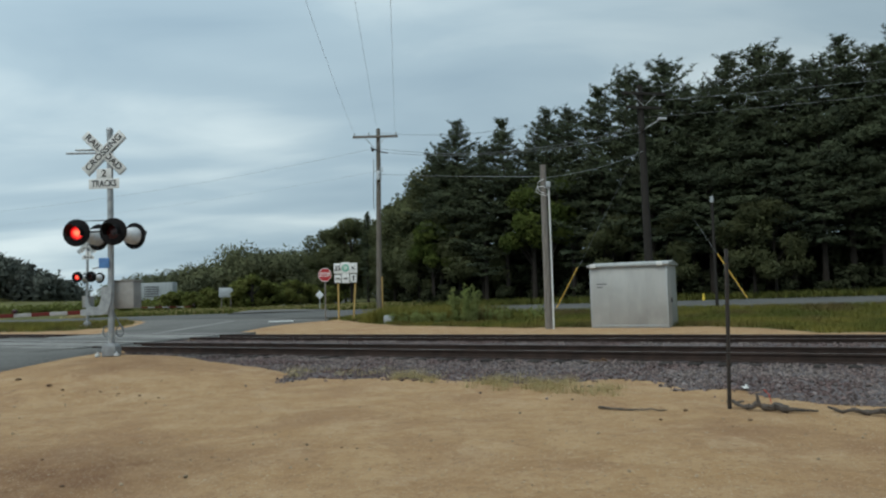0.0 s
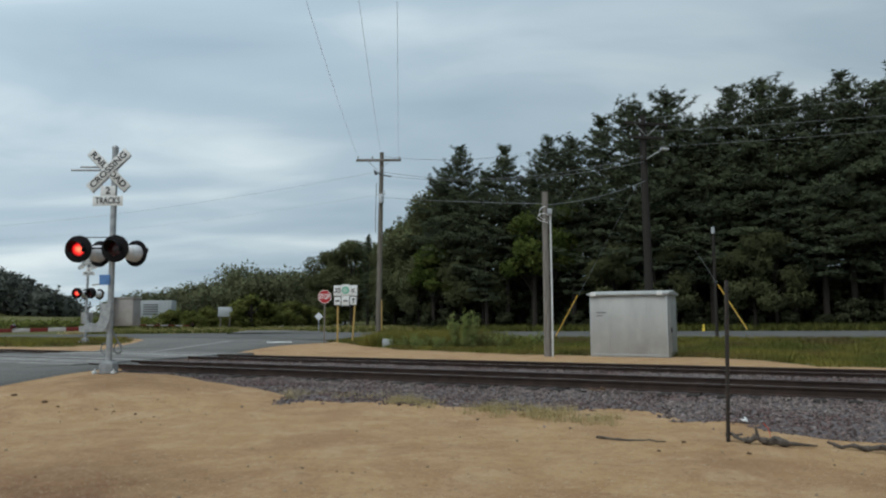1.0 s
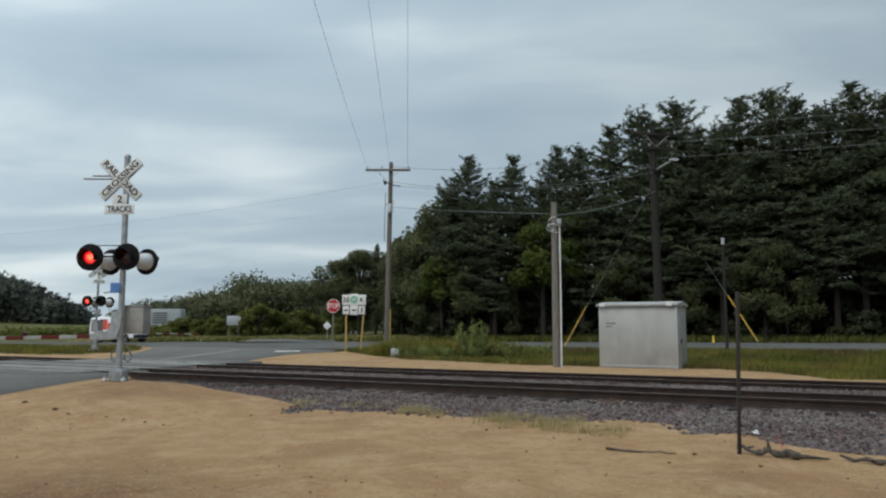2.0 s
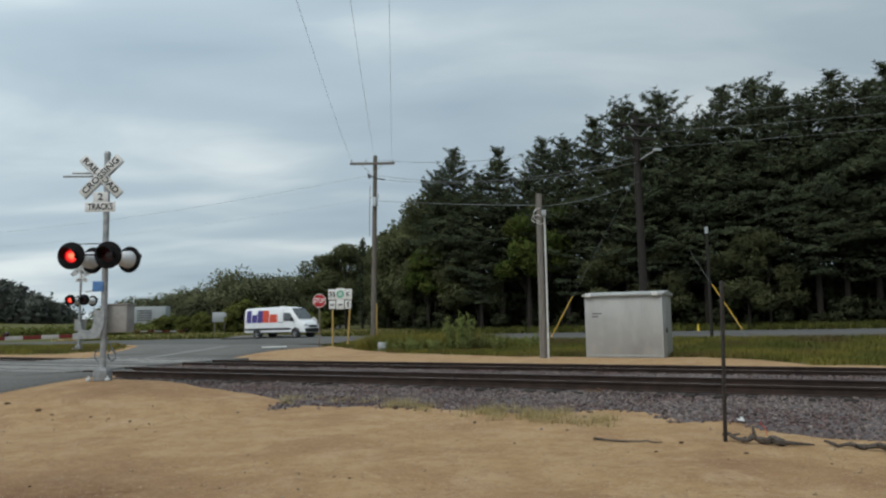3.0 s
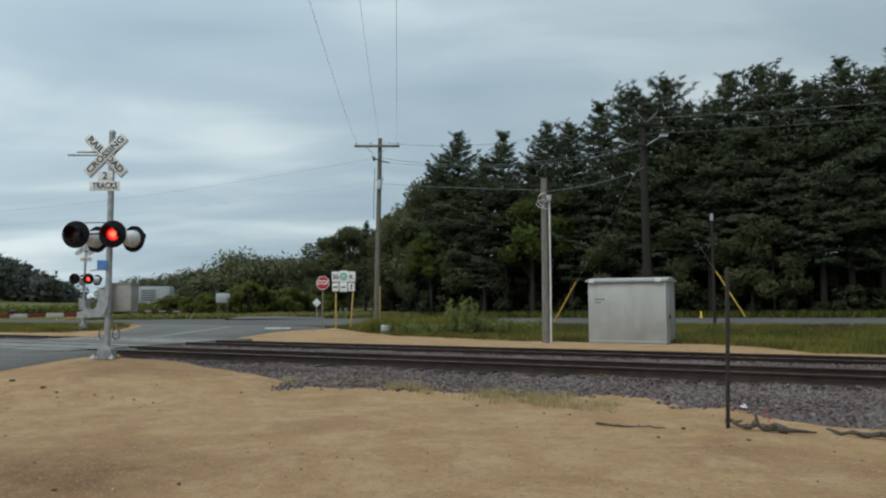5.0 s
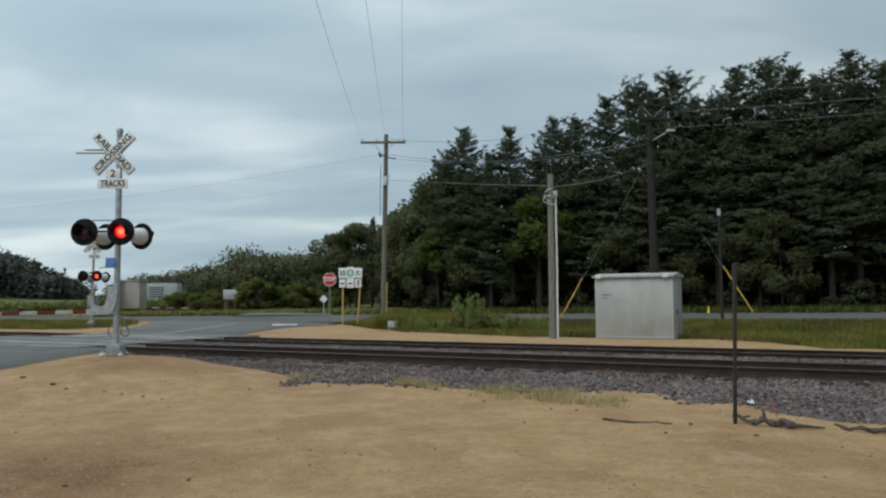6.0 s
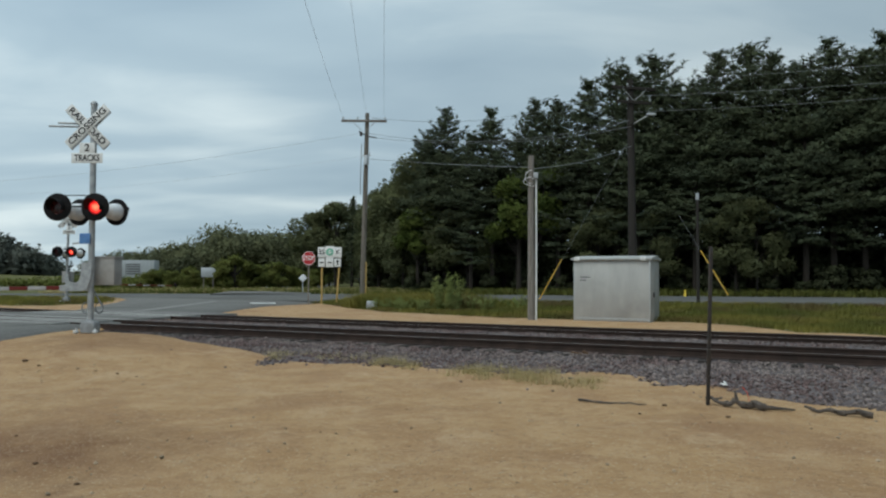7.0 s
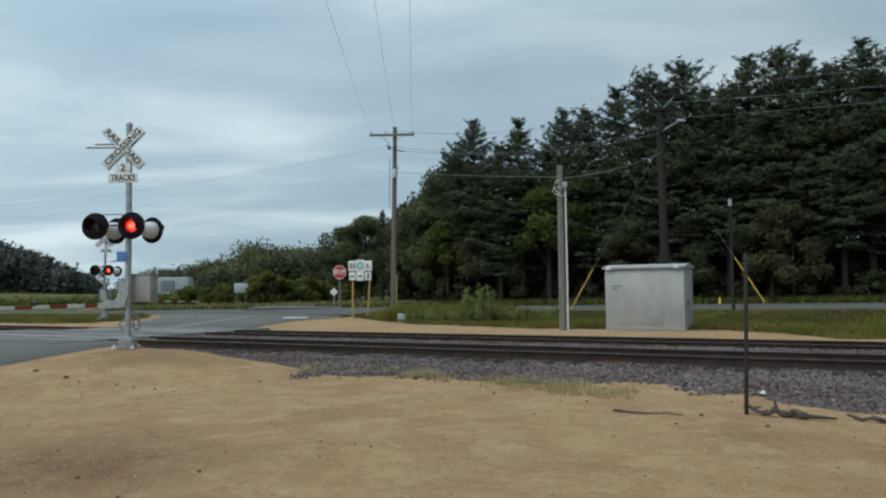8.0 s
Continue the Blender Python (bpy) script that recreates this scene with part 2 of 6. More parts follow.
M_REDFLAG = material("red_plastic_whip", (0.55, 0.06, 0.03), 0.6, second=(0.45, 0.05, 0.03), scale=8)


def lit_lens():
    """Red signal lens, brightest in its middle."""
    m = material("lit_red_lens", (0.25, 0.01, 0.01), 0.3, second=(0.2, 0.01, 0.01), scale=20)
    n, l = m.node_tree.nodes, m.node_tree.links
    tc = n.new("ShaderNodeTexCoord")
    mp = n.new("ShaderNodeMapping")
    mp.inputs["Location"].default_value = (-0.012, 0, 0.008)
    mp.inputs["Scale"].default_value = (1, 0.0, 1)
    l.new(tc.outputs["Object"], mp.inputs[0])
    ln = n.new("ShaderNodeVectorMath")
    ln.operation = "LENGTH"
    l.new(mp.outputs[0], ln.inputs[0])
    nz = n.new("ShaderNodeTexNoise")
    nz.inputs["Scale"].default_value = 9
    l.new(mp.outputs[0], nz.inputs["Vector"])
    ad = n.new("ShaderNodeMath")
    ad.operation = "MULTIPLY_ADD"
    ad.inputs[1].default_value, ad.inputs[2].default_value = 0.09, -0.045
    l.new(nz.outputs[0], ad.inputs[0])
    sm = n.new("ShaderNodeMath")
    sm.operation = "ADD"
    l.new(ln.outputs["Value"], sm.inputs[0])
    l.new(ad.outputs[0], sm.inputs[1])
    r = n.new("ShaderNodeValToRGB")
    e = r.color_ramp.elements
    e[0].position, e[0].color = 0.0, (1.0, 0.26, 0.12, 1)
    e[1].position, e[1].color = 0.155, (0.12, 0.0, 0.002, 1)
    q = e.new(0.075)
    q.color = (1.0, 0.09, 0.05, 1)
    q = e.new(0.105)
    q.color = (0.7, 0.012, 0.012, 1)
    l.new(sm.outputs[0], r.inputs[0])
    b = n["Principled BSDF"]
    l.new(r.outputs[0], b.inputs["Emission Color"])
    b.inputs["Emission Strength"].default_value = 1.7
    return m


M_LENSLIT = lit_lens()


def ground_material():
    """Sandy dirt and grass, mixed by the mesh's own cover layer."""
    m = bpy.data.materials.new("sandy_dirt_and_grass")
    m.use_nodes = True
    n, l = m.node_tree.nodes, m.node_tree.links
    b = n["Principled BSDF"]
    b.inputs["Roughness"].default_value = 0.95
    b.inputs["Specular IOR Level"].default_value = 0.15
    tc = n.new("ShaderNodeTexCoord")

    def nz(scale, detail=5, rough=0.55, dist=0.0, stretch=None):
        t = n.new("ShaderNodeTexNoise")
        t.inputs["Scale"].default_value, t.inputs["Detail"].default_value = scale, detail
        t.inputs["Roughness"].default_value, t.inputs["Distortion"].default_value = rough, dist
        v = tc.outputs["Object"]
        if stretch:
            mp = n.new("ShaderNodeMapping")
            mp.inputs["Scale"].default_value, mp.inputs["Rotation"].default_value = stretch, (0, 0, 0.5)
            l.new(v, mp.inputs[0])
            v = mp.outputs[0]
        l.new(v, t.inputs["Vector"])
        return t.outputs[0]

    def mix(a, c, f, lo=0.4, hi=0.6):
        mr = n.new("ShaderNodeMapRange")
        mr.inputs["From Min"].default_value, mr.inputs["From Max"].default_value = lo, hi
        l.new(f, mr.inputs["Value"])
        x = n.new("ShaderNodeMix")
        x.data_type = "RGBA"
        l.new(mr.outputs[0], x.inputs["Factor"])
        for i, v in ((6, a), (7, c)):
            if isinstance(v, tuple):
                x.inputs[i].default_value = (*v, 1)
            else:
                l.new(v, x.inputs[i])
        return x.outputs[2]

    sand = mix((0.335, 0.200, 0.096), (0.405, 0.260, 0.136), nz(1.9, 8, 0.68), 0.40, 0.60)
    sand = mix(sand, (0.26, 0.145, 0.074), nz(0.42, 9, 0.72, 0.5), 0.48, 0.66)
    sand = mix(sand, (0.445, 0.305, 0.178), nz(1.1, 8, 0.74, 0.6), 0.52, 0.72)
    sand = mix(sand, (0.225, 0.132, 0.068), nz(5.5, 8, 0.82), 0.53, 0.70)
    damp = n.new("ShaderNodeAttribute")
    damp.attribute_name = "damp"
    dm = n.new("ShaderNodeMath")
    dm.operation = "MULTIPLY"
    l.new(damp.outputs["Fac"], dm.inputs[0])
    l.new(nz(1.6, 8, 0.72), dm.inputs[1])
    sand = mix(sand, (0.185, 0.098, 0.05), dm.outputs[0], 0.14, 0.56)
    sand = mix(sand, (0.15, 0.085, 0.048), nz(14, 5, 0.85), 0.56, 0.68)
    sand = mix(sand, (0.50, 0.38, 0.25), nz(33, 3, 0.8), 0.575, 0.68)
    green = mix((0.07, 0.07, 0.022), (0.11, 0.105, 0.032), nz(0.8))
    green = mix(green, (0.16, 0.14, 0.05), nz(0.3), 0.55, 0.7)
    at = n.new("ShaderNodeAttribute")
    at.attribute_name = "cover"
    ad = n.new("ShaderNodeMath")
    ad.operation = "MULTIPLY_ADD"
    ad.inputs[1].default_value = 0.5
    l.new(nz(3.0, 5, 0.65), ad.inputs[0])
    l.new(at.outputs["Fac"], ad.inputs[2])
    l.new(mix(sand, green, ad.outputs[0], 0.65, 0.85), b.inputs["Base Color"])
    h = n.new("ShaderNodeMath")
    h.operation = "MULTIPLY_ADD"
    h.inputs[1].default_value = 0.35
    l.new(nz(24, 5, 0.8), h.inputs[0])
    l.new(nz(9, 7, 0.7), h.inputs[2])
    bp = n.new("ShaderNodeBump")
    bp.inputs["Strength"].default_value, bp.inputs["Distance"].default_value = 0.8, 0.04
    l.new(h.outputs[0], bp.inputs["Height"])
    l.new(bp.outputs[0], b.inputs["Normal"])
    return m


M_GROUND = ground_material()


# ---- mesh helpers ----
def finish(me, material_=None, angle=35):
    if material_:
        me.materials.append(material_)
    for p in me.polygons:
        p.use_smooth = True
    me.set_sharp_from_angle(angle=radians(angle))
    return me


def part(name, bm, material_, parent=None, label="", m=None):
    me = bpy.data.meshes.new(name)
    bm.to_mesh(me)
    bm.free()
    finish(me, material_)
    ob = new(name, me)
    ob.parent = parent
    if m is not None:
        ob.matrix_basis = m
    return tagged(ob, label)


def sheet(name, verts, faces, material_, parent=None, label="", smooth=False):
    me = bpy.data.meshes.new(name)
    me.from_pydata([tuple(v) for v in verts], [], [tuple(int(i) for i in f) for f in faces])
    me.materials.append(material_)
    if smooth:
        for p in me.polygons:
            p.use_smooth = True
    ob = new(name, me)
    ob.parent = parent
    return tagged(ob, label)


def triangles(name, verts, material_, parent=None, label="", out=None):
    """A mesh of loose triangles from an array of shape (n, 3, 3); out gives each one's outward direction, for soft shading."""
    v = np.asarray(verts, np.float32).reshape(-1, 3, 3)
    if out is not None:
        flat_n = np.cross(v[:, 1] - v[:, 0], v[:, 2] - v[:, 0])
        turn = (flat_n * out).sum(1) < 0
        v[turn] = v[turn][:, ::-1]
    v = v.reshape(-1, 3)
    k = len(v) // 3
    me = bpy.data.meshes.new(name)
    me.vertices.add(len(v))
    me.vertices.foreach_set("co", v.ravel())
    me.loops.add(len(v))
    me.loops.foreach_set("vertex_index", np.arange(len(v), dtype=np.int32))
    me.polygons.add(k)
    me.polygons.foreach_set("loop_start", np.arange(0, len(v), 3, dtype=np.int32))
    me.update(calc_edges=True)
    if out is not None:
        o = out / (np.linalg.norm(out, axis=1)[:, None] + 1e-9)
        me.polygons.foreach_set("use_smooth", np.ones(k, dtype=bool))
        me.normals_split_custom_set(np.repeat(o, 3, 0).astype(np.float32).tolist())
    me.materials.append(material_)
    ob = new(name, me)
    ob.parent = parent
    return tagged(ob, label)


def box(bm, c, size, bevel=0.0, rot=None):
    g = bmesh.ops.create_cube(bm, size=1.0)["verts"]
    bmesh.ops.scale(bm, vec=size, verts=g)
    if bevel:
        es = list({e for v in g for e in v.link_edges})
        r = bmesh.ops.bevel(bm, geom=es, offset=bevel, segments=2, affect="EDGES", profile=0.5)
        g = list({v for f in r["faces"] for v in f.verts} | {v for v in g if v.is_valid})
    if rot is not None:
        bmesh.ops.transform(bm, matrix=rot, verts=g)
    bmesh.ops.translate(bm, vec=c, verts=g)
    return g


def tube(bm, points, radii, n=8, caps=True):
    """A tapered tube through the points."""
    pts = [Vector([float(c) for c in p]) for p in points]
    if isinstance(radii, (int, float)):
        radii = [radii] * len(pts)
    radii = [float(r) for r in radii]
    rings = []
    for i, p in enumerate(pts):
        d = (pts[min(i + 1, len(pts) - 1)] - pts[max(i - 1, 0)]).normalized()
        a = d.orthogonal().normalized() if abs(d.z) > 0.95 else d.cross(Vector((0, 0, 1))).normalized()
        b = d.cross(a)
        rings.append([bm.verts.new(p + radii[i] * (a * math.cos(6.28319 * k / n) + b * math.sin(6.28319 * k / n))) for k in range(n)])
    for r, q in zip(rings, rings[1:]):
        for k in range(n):
            bm.faces.new((r[k], r[(k + 1) % n], q[(k + 1) % n], q[k]))
    if caps:
        bm.faces.new(rings[0][::-1])
        bm.faces.new(rings[-1])
    bmesh.ops.recalc_face_normals(bm, faces=bm.faces)


def prism(bm, outline, depth):
    """An outline in x and z, extruded along y from 0 to depth."""
    lo = [bm.verts.new((x, 0, z)) for x, z in outline]
    hi = [bm.verts.new((x, depth, z)) for x, z in outline]
    k = len(outline)
    bm.faces.new(lo)
    bm.faces.new(hi[::-1])
    for i in range(k):
        bm.faces.new((lo[i], hi[i], hi[(i + 1) % k], lo[(i + 1) % k]))
    bmesh.ops.recalc_face_normals(bm, faces=bm.faces)
    return lo + hi


def lathe(bm, profile, n=24, m=None):
    """Turns (radius, y) pairs round the y axis."""
    rings = []
    for r, y in profile:
        rings.append([bm.verts.new((r * math.cos(6.28319 * k / n), y, r * math.sin(6.28319 * k / n))) for k in range(n)] if r > 1e-5 else [bm.verts.new((0, y, 0))])
    for a, b in zip(rings, rings[1:]):
        for k in range(n):
            f = [a[k % len(a)], a[(k + 1) % len(a)], b[(k + 1) % len(b)], b[k % len(b)]]
            f = list(dict.fromkeys(f))
            if len(f) > 2:
                bm.faces.new(f)
    bmesh.ops.recalc_face_normals(bm, faces=bm.faces)


def lettering(name, text, size, material_, parent, m, width=None):
    """Flat letters in the x-z plane, facing -y, centred on the pose m."""
    cu = bpy.data.curves.new(name, "FONT")
    cu.body, cu.size, cu.align_x, cu.align_y, cu.extrude, cu.resolution_u, cu.offset = text, size, "CENTER", "CENTER", 0.002, 3, size * 0.022
    tmp = bpy.data.objects.new(name, cu)
    scene.collection.objects.link(tmp)
    dg = bpy.context.evaluated_depsgraph_get()
    me = bpy.data.meshes.new_from_object(tmp.evaluated_get(dg))
    bpy.data.objects.remove(tmp)
    bpy.data.curves.remove(cu)
    xs = [v.co.x for v in me.vertices]
    k = width / (max(xs) - min(xs)) if width else 1.0
    mid_ = (max(xs) + min(xs)) / 2
    for v in me.vertices:
        v.co = Vector(((v.co.x - mid_) * k, -v.co.z, v.co.y))
    me.materials.clear()
    me.materials.append(material_)
    ob = new(name, me)
    ob.parent = parent
    ob.matrix_basis = m
    return ob


def thing(name, m, label, category, group="", kind=""):
    ob = new(name)
    ob.empty_display_size = 0.2
    ob.matrix_basis = m
    return tagged(ob, label, category, group, kind)


# ---- plan: the railway runs at 25 degrees to the view; u along it, p across it ----
CA, SA = math.cos(radians(25)), math.sin(radians(25))


def place(u, p, z=0.0):
    return Vector((u * CA + p * SA, -u * SA + p * CA, z))


def plan(x, y):
    return x * CA - y * SA, x * SA + y * CA


def ramp_to(v, pairs):
    return float(np.interp(v, [a for a, _ in pairs], [b for _, b in pairs]))


def highway_z(u):
    return ramp_to(u, ((-200, -0.9), (-120, -0.4), (-75, -0.1), (-45, 0.28), (-28, 0.47), (-3, 0.65), (10, 0.74), (60, 0.95)))


SIDE = ((-40, -19.0, -9.4, 0.10), (5, -18.7, -9.3, 0.22), (14, -18.5, -9.2, 0.28), (18, -18.2, -9.5, 0.30), (22, -16.6, -9.4, 0.29), (26, -14.8, -9.0, 0.27),
        (29, -14.9, -8.8, 0.26), (33, -15.7, -8.8, 0.27), (37, -16.8, -8.6, 0.28), (40, -17.6, -7.4, 0.29), (43, -18.5, -5.2, 0.31),
        (46, -19.5, -2.4, 0.33), (50, -22.0, 1.0, 0.35))


def side_road(y):
    ys = [r[0] for r in SIDE]
    return [float(np.interp(y, ys, [r[k] for r in SIDE])) for k in (1, 2, 3)]


def smooth(a, b, v):
    t = max(0.0, min(1.0, (v - a) / (b - a)))
    return t * t * (3 - 2 * t)


def ground_z(x, y):
    u, p = plan(x, y)
    h = highway_z(u)
    z = ramp_to(p, ((-60, 0.0), (9.5, 0.0), (12.4, 0.03), (21, 0.12), (22.5, 0.19), (26, 0.22), (30, 0.25), (34.5, h - 0.07), (35.5, h - 0.05),
                    (54.6, h - 0.05), (55.6, h + 0.03), (60, h + 0.2), (120, h + 1.0), (400, h + 2.5), (3000, 4.0)))
    near = smooth(40, 12, math.hypot(x, y))
    z += near * 0.035 * noise.noise((x * 0.35, y * 0.35, 3.0)) + near * 0.012 * noise.noise((x * 1.3, y * 1.3, 8.0))
    z -= 0.05 * smooth(2.5, 6, x) * smooth(14, 9, p) * smooth(30, 10, abs(u))
    d = math.hypot(x + 7.3, (y - 15.9) * 1.0)
    if d < 5:
        z = max(z, (0.40 - 0.055 * max(0.0, d - 0.5) ** 1.35) * smooth(12.45, 11.8, p + 0.25 * noise.noise((x * 0.8, y * 0.8, 0))))
    if x > -9.3 and 12.9 < p < 21.6:
        z = min(z, -0.05)
    if -40 < y < 50:
        a, b, rz = side_road(y)
        out = max(a - x, x - b, 0.0)
        z = z + (rz - 0.06 - z) * smooth(0.9 if 12.6 < p < 21.6 else (1.6 if y < 20 else 2.5), 0.1, out)
    far = math.hypot(x, y)
    # wooded hill far to the west
    z += 24 * smooth(260, 520, far) * smooth(-0.465, -0.60, x / max(far, 1.0)) * (0.9 + 0.2 * noise.noise((x * 0.006, y * 0.006, 1)))
    z += 2 * smooth(110, 260, far) * smooth(-0.10, -0.26, x / max(far, 1.0)) * smooth(40, 90, y)
    return z


EDGE = ((-26, 34.0), (-23, 33.5), (-20, 31.0), (-15, 27.6), (-9, 25.7), (-2.4, 26.2), (-0.5, 24.8), (1, 23.0), (4, 22.8), (12, 22.6), (60, 22.5))


def cover(x, y):
    """0 bare dirt, 1 grass."""
    u, p = plan(x, y)
    wob = 0.35 * noise.noise((u * 0.7, p * 0.7, 5.0))
    if p > 53:
        return 1.0
    if y > 0 and x < -14 and p > 21:
        a = side_road(min(y, 49))[0] if y < 50 else -30
        dm = math.hypot((x + 17.8) * 0.62, (y - 34.0) * 0.42)
        return smooth(-0.8, 1.0, (a - 0.7 - x) + wob * 2) * smooth(22.5, 25.5, p + wob * 2) * smooth(1.0, 2.8, dm + wob * 2)
    if p > 20:
        return smooth(-0.3, 0.5, p - ramp_to(u, EDGE) + wob)
    if x < -20 and p < 13:
        return smooth(-21, -24, x + wob * 4)
    return smooth(-25, -40, y)


def damp_soil(x, y):
    """Reddish damp patch and two old wheel ruts on the lot."""
    d = math.exp(-((x + 3.7) / 1.7) ** 2 - ((y - 6.8) / 1.5) ** 2)
    # browner soil heaped round the signal's foot
    d = max(d, 0.6 * math.exp(-((x + 6.6) / 2.6) ** 2 - ((y - 14.6) / 1.9) ** 2), 0.55 * math.exp(-((x + 5.6) / 1.6) ** 2 - ((y - 8.3) / 0.9) ** 2))
    for off in (0.0, 1.5):
        w = x + 2.9 + off + 0.28 * (y - 6.0)
        d = max(d, 0.9 * math.exp(-(w / 0.16) ** 2) * smooth(8.6, 6.0, y) * smooth(2.5, 4.0, y))
    return d


def axis(fine_lo, fine_hi, step, lo, hi):
    a = list(np.arange(fine_lo, fine_hi + 1e-6, step))
    s, v = step, fine_hi
    while v < hi:
        s *= 1.12
        v += s
        a.append(v)
    s, v, left = step, fine_lo, []
    while v > lo:
        s *= 1.12
        v -= s
        left.append(v)
    return left[::-1] + a


def build_ground():
    xs, ys = axis(-22, 16, 0.2, -2600, 2600), axis(3, 42, 0.25, -1500, 3000)
    verts, cov, wet = [], [], []
    for y in ys:
        for x in xs:
            verts.append((x, y, ground_z(x, y)))
            cov.append(cover(x, y))
            wet.append(damp_soil(x, y))
    w = len(xs)
    faces = [(j * w + i, j * w + i + 1, (j + 1) * w + i + 1, (j + 1) * w + i) for j in range(len(ys) - 1) for i in range(w - 1)]
    ob = sheet("ground", verts, faces, M_GROUND, smooth=True)
    at = ob.data.attributes.new("cover", "FLOAT", "POINT")
    at.data.foreach_set("value", cov)
    at = ob.data.attributes.new("damp", "FLOAT", "POINT")
    at.data.foreach_set("value", wet)
    tagged(ob, "dry sandy tan dirt lot with grassy verges beyond", "ground", kind="structure")


build_ground()


def strip(name, rows, material_, label, category):
    """A road surface with thickness from rows of points across it."""
    verts, faces = [], []
    k = len(rows[0])
    for r in rows:
        verts += [tuple(v) for v in r]
    for j in range(len(rows) - 1):
        for i in range(k - 1):
            faces.append((j * k + i, j * k + i + 1, (j + 1) * k + i + 1, (j + 1) * k + i))
    ob = sheet(name, verts, faces, material_, smooth=True)
    return tagged(ob, label, category, kind="structure")


def build_roads():
    rows = []
    for u in np.arange(-420, 301, 6.0):
        h = highway_z(u)
        w = 0.06 * math.sin(u * 0.9)
        rows.append([place(u, 35.3 + w, h - 0.12), place(u, 35.5 + w, h), place(u, 42, h + 0.01), place(u, 48.3, h + 0.03), place(u, 54.3, h), place(u, 54.5, h - 0.12)])
    strip("road", rows, M_ASPHALT, "grey asphalt highway behind the grass verge", "road")
    rows = []
    for y in np.arange(-40, 48.1, 1.0):
        a, b, z = side_road(float(y))
        e = 0.07 * noise.noise((0, y * 0.8, 2.0))
        rows.append([(a, y, z - 0.1), (a + 0.1, y, z)] + [(a + (b - a) * f, y, z + 0.02) for f in (0.25, 0.5, 0.75)] + [(b - 0.1 + e, y, z), (b + e, y, z - 0.1)])
    strip("side_road", rows, M_ROAD, "worn grey asphalt road over the level crossing", "road")
    rows = []
    for y in np.arange(60, 261, 10.0):
        c = -14.5 - (y - 60) * 0.105
        z = ground_z(c, y) + 0.12
        rows.append([(c - 4.2, y, z - 0.3), (c - 4, y, z), (c, y, z + 0.04), (c + 4, y, z), (c + 4.2, y, z - 0.3)])
    strip("far_road", rows, M_ROAD, "pale asphalt road leading away between the woods", "road")
    # paler worn strip along the middle of the side road
    rows = []
    for y in np.arange(26, 42.1, 1.0):
        c = -11.9 - (y - 26) * 0.05
        z = side_road(float(y))[2] + 0.026
        rows.append([(c - 0.2, y, z), (c, y, z + 0.002), (c + 0.2, y, z)])
    strip("road_patch", rows, M_CONCRETE, "pale worn patch along the crossing road", "road")


build_roads()


# ---- railway ----
def rail_mesh(length, z):
    """One rail from u=-length/2 to length/2 with foot, web and head."""
    half = [(0.07, 0.0), (0.07, 0.012), (0.012, 0.03), (0.01, 0.125), (0.036, 0.135), (0.037, 0.165), (0.03, 0.172)]
    ring = half + [(-a, b) for a, b in half[::-1]]
    verts, faces = [], []
    for x in (-length / 2, length / 2):
        verts += [(x, a, b) for a, b in ring]
    k = len(ring)
    for i in range(k):
        faces.append((i, (i + 1) % k, k + (i + 1) % k, k + i))
    faces += [tuple(range(k))[::-1], tuple(range(k, 2 * k))]
    return verts, faces


def build_track(p, head, label):
    tr = thing("railway_track", Matrix.Translation(place(-40, p, head - 0.172)) @ pose(0, 0, 0, 0, 0, -25), label, "railway track", "tracks of the crossing")
    for side in (-0.7525, 0.7525):
        v, f = rail_mesh(320, 0)
        ob = sheet("rail", v, f, M_RAIL, tr, "rust-brown steel rail with a worn head")
        ob.data.materials.append(M_HEAD)
        for q in ob.data.polygons:
            if q.normal.z > 0.75 and q.center.z > 0.15:
                q.material_index = 1
        ob.location = (0, side, 0)
    return tr


TRACKS = [build_track(15.2, 0.35, "straight railway track with rusty rails on dark ties"), build_track(19.7, 0.31, "second railway track with rusty rails on dark ties")]


def build_ties():
    bm = bmesh.new()
    box(bm, (0, 0, -0.085), (0.22, 2.55, 0.17), 0.012)
    me = bpy.data.meshes.new("tie")
    bm.to_mesh(me)
    bm.free()
    finish(me, M_TIE)
    rng = random.Random(4)
    for tr in TRACKS:
        u = 23.4
        while u < 58:
            ob = new("tie", me)
            ob.parent = tr
            ob.matrix_basis = pose(u, rng.uniform(-0.04, 0.04), -0.004, 0, 0, rng.uniform(-0.8, 0.8))
            u += 0.52
        bm = bmesh.new()
        for k in range(60):
            box(bm, (10.0 - k * 0.52, 0, -0.085), (0.22, 2.55, 0.17))
        tagged(part("far_ties", bm, M_TIE, tr), kind="stuff")


build_ties()


def bed_z(u, p):
    """Top of the ballast bed."""
    lo = ramp_to(u, ((-20, 0.12), (-13, 0.12), (-10, 0.10), (-7, 0.05), (-2, -0.03), (6, -0.07), (60, -0.05)))
    foot = ramp_to(u, ((-20, 12.5), (-14.6, 12.4), (-12.8, 12.3), (-10, 12.0), (-7, 12.2), (-3.7, 11.5), (-0.6, 11.1), (0.5, 10.6), (3, 10.3), (60, 10.2)))
    top = ramp_to(p, ((13.9, 0.14), (15.2, 0.165), (16.3, 0.17), (16.9, 0.255), (18.0, 0.255), (18.6, 0.16), (19.7, 0.125), (21.0, 0.115), (21.9, 0.06), (22.3, 0.0)))
    if p < 13.9:
        t = max(0.0, (13.9 - p) / (13.9 - foot))
        return lo + (0.14 - lo) * (1 - min(t, 1.0)) ** 0.9 - 0.12 * max(0.0, t - 1)
    return top


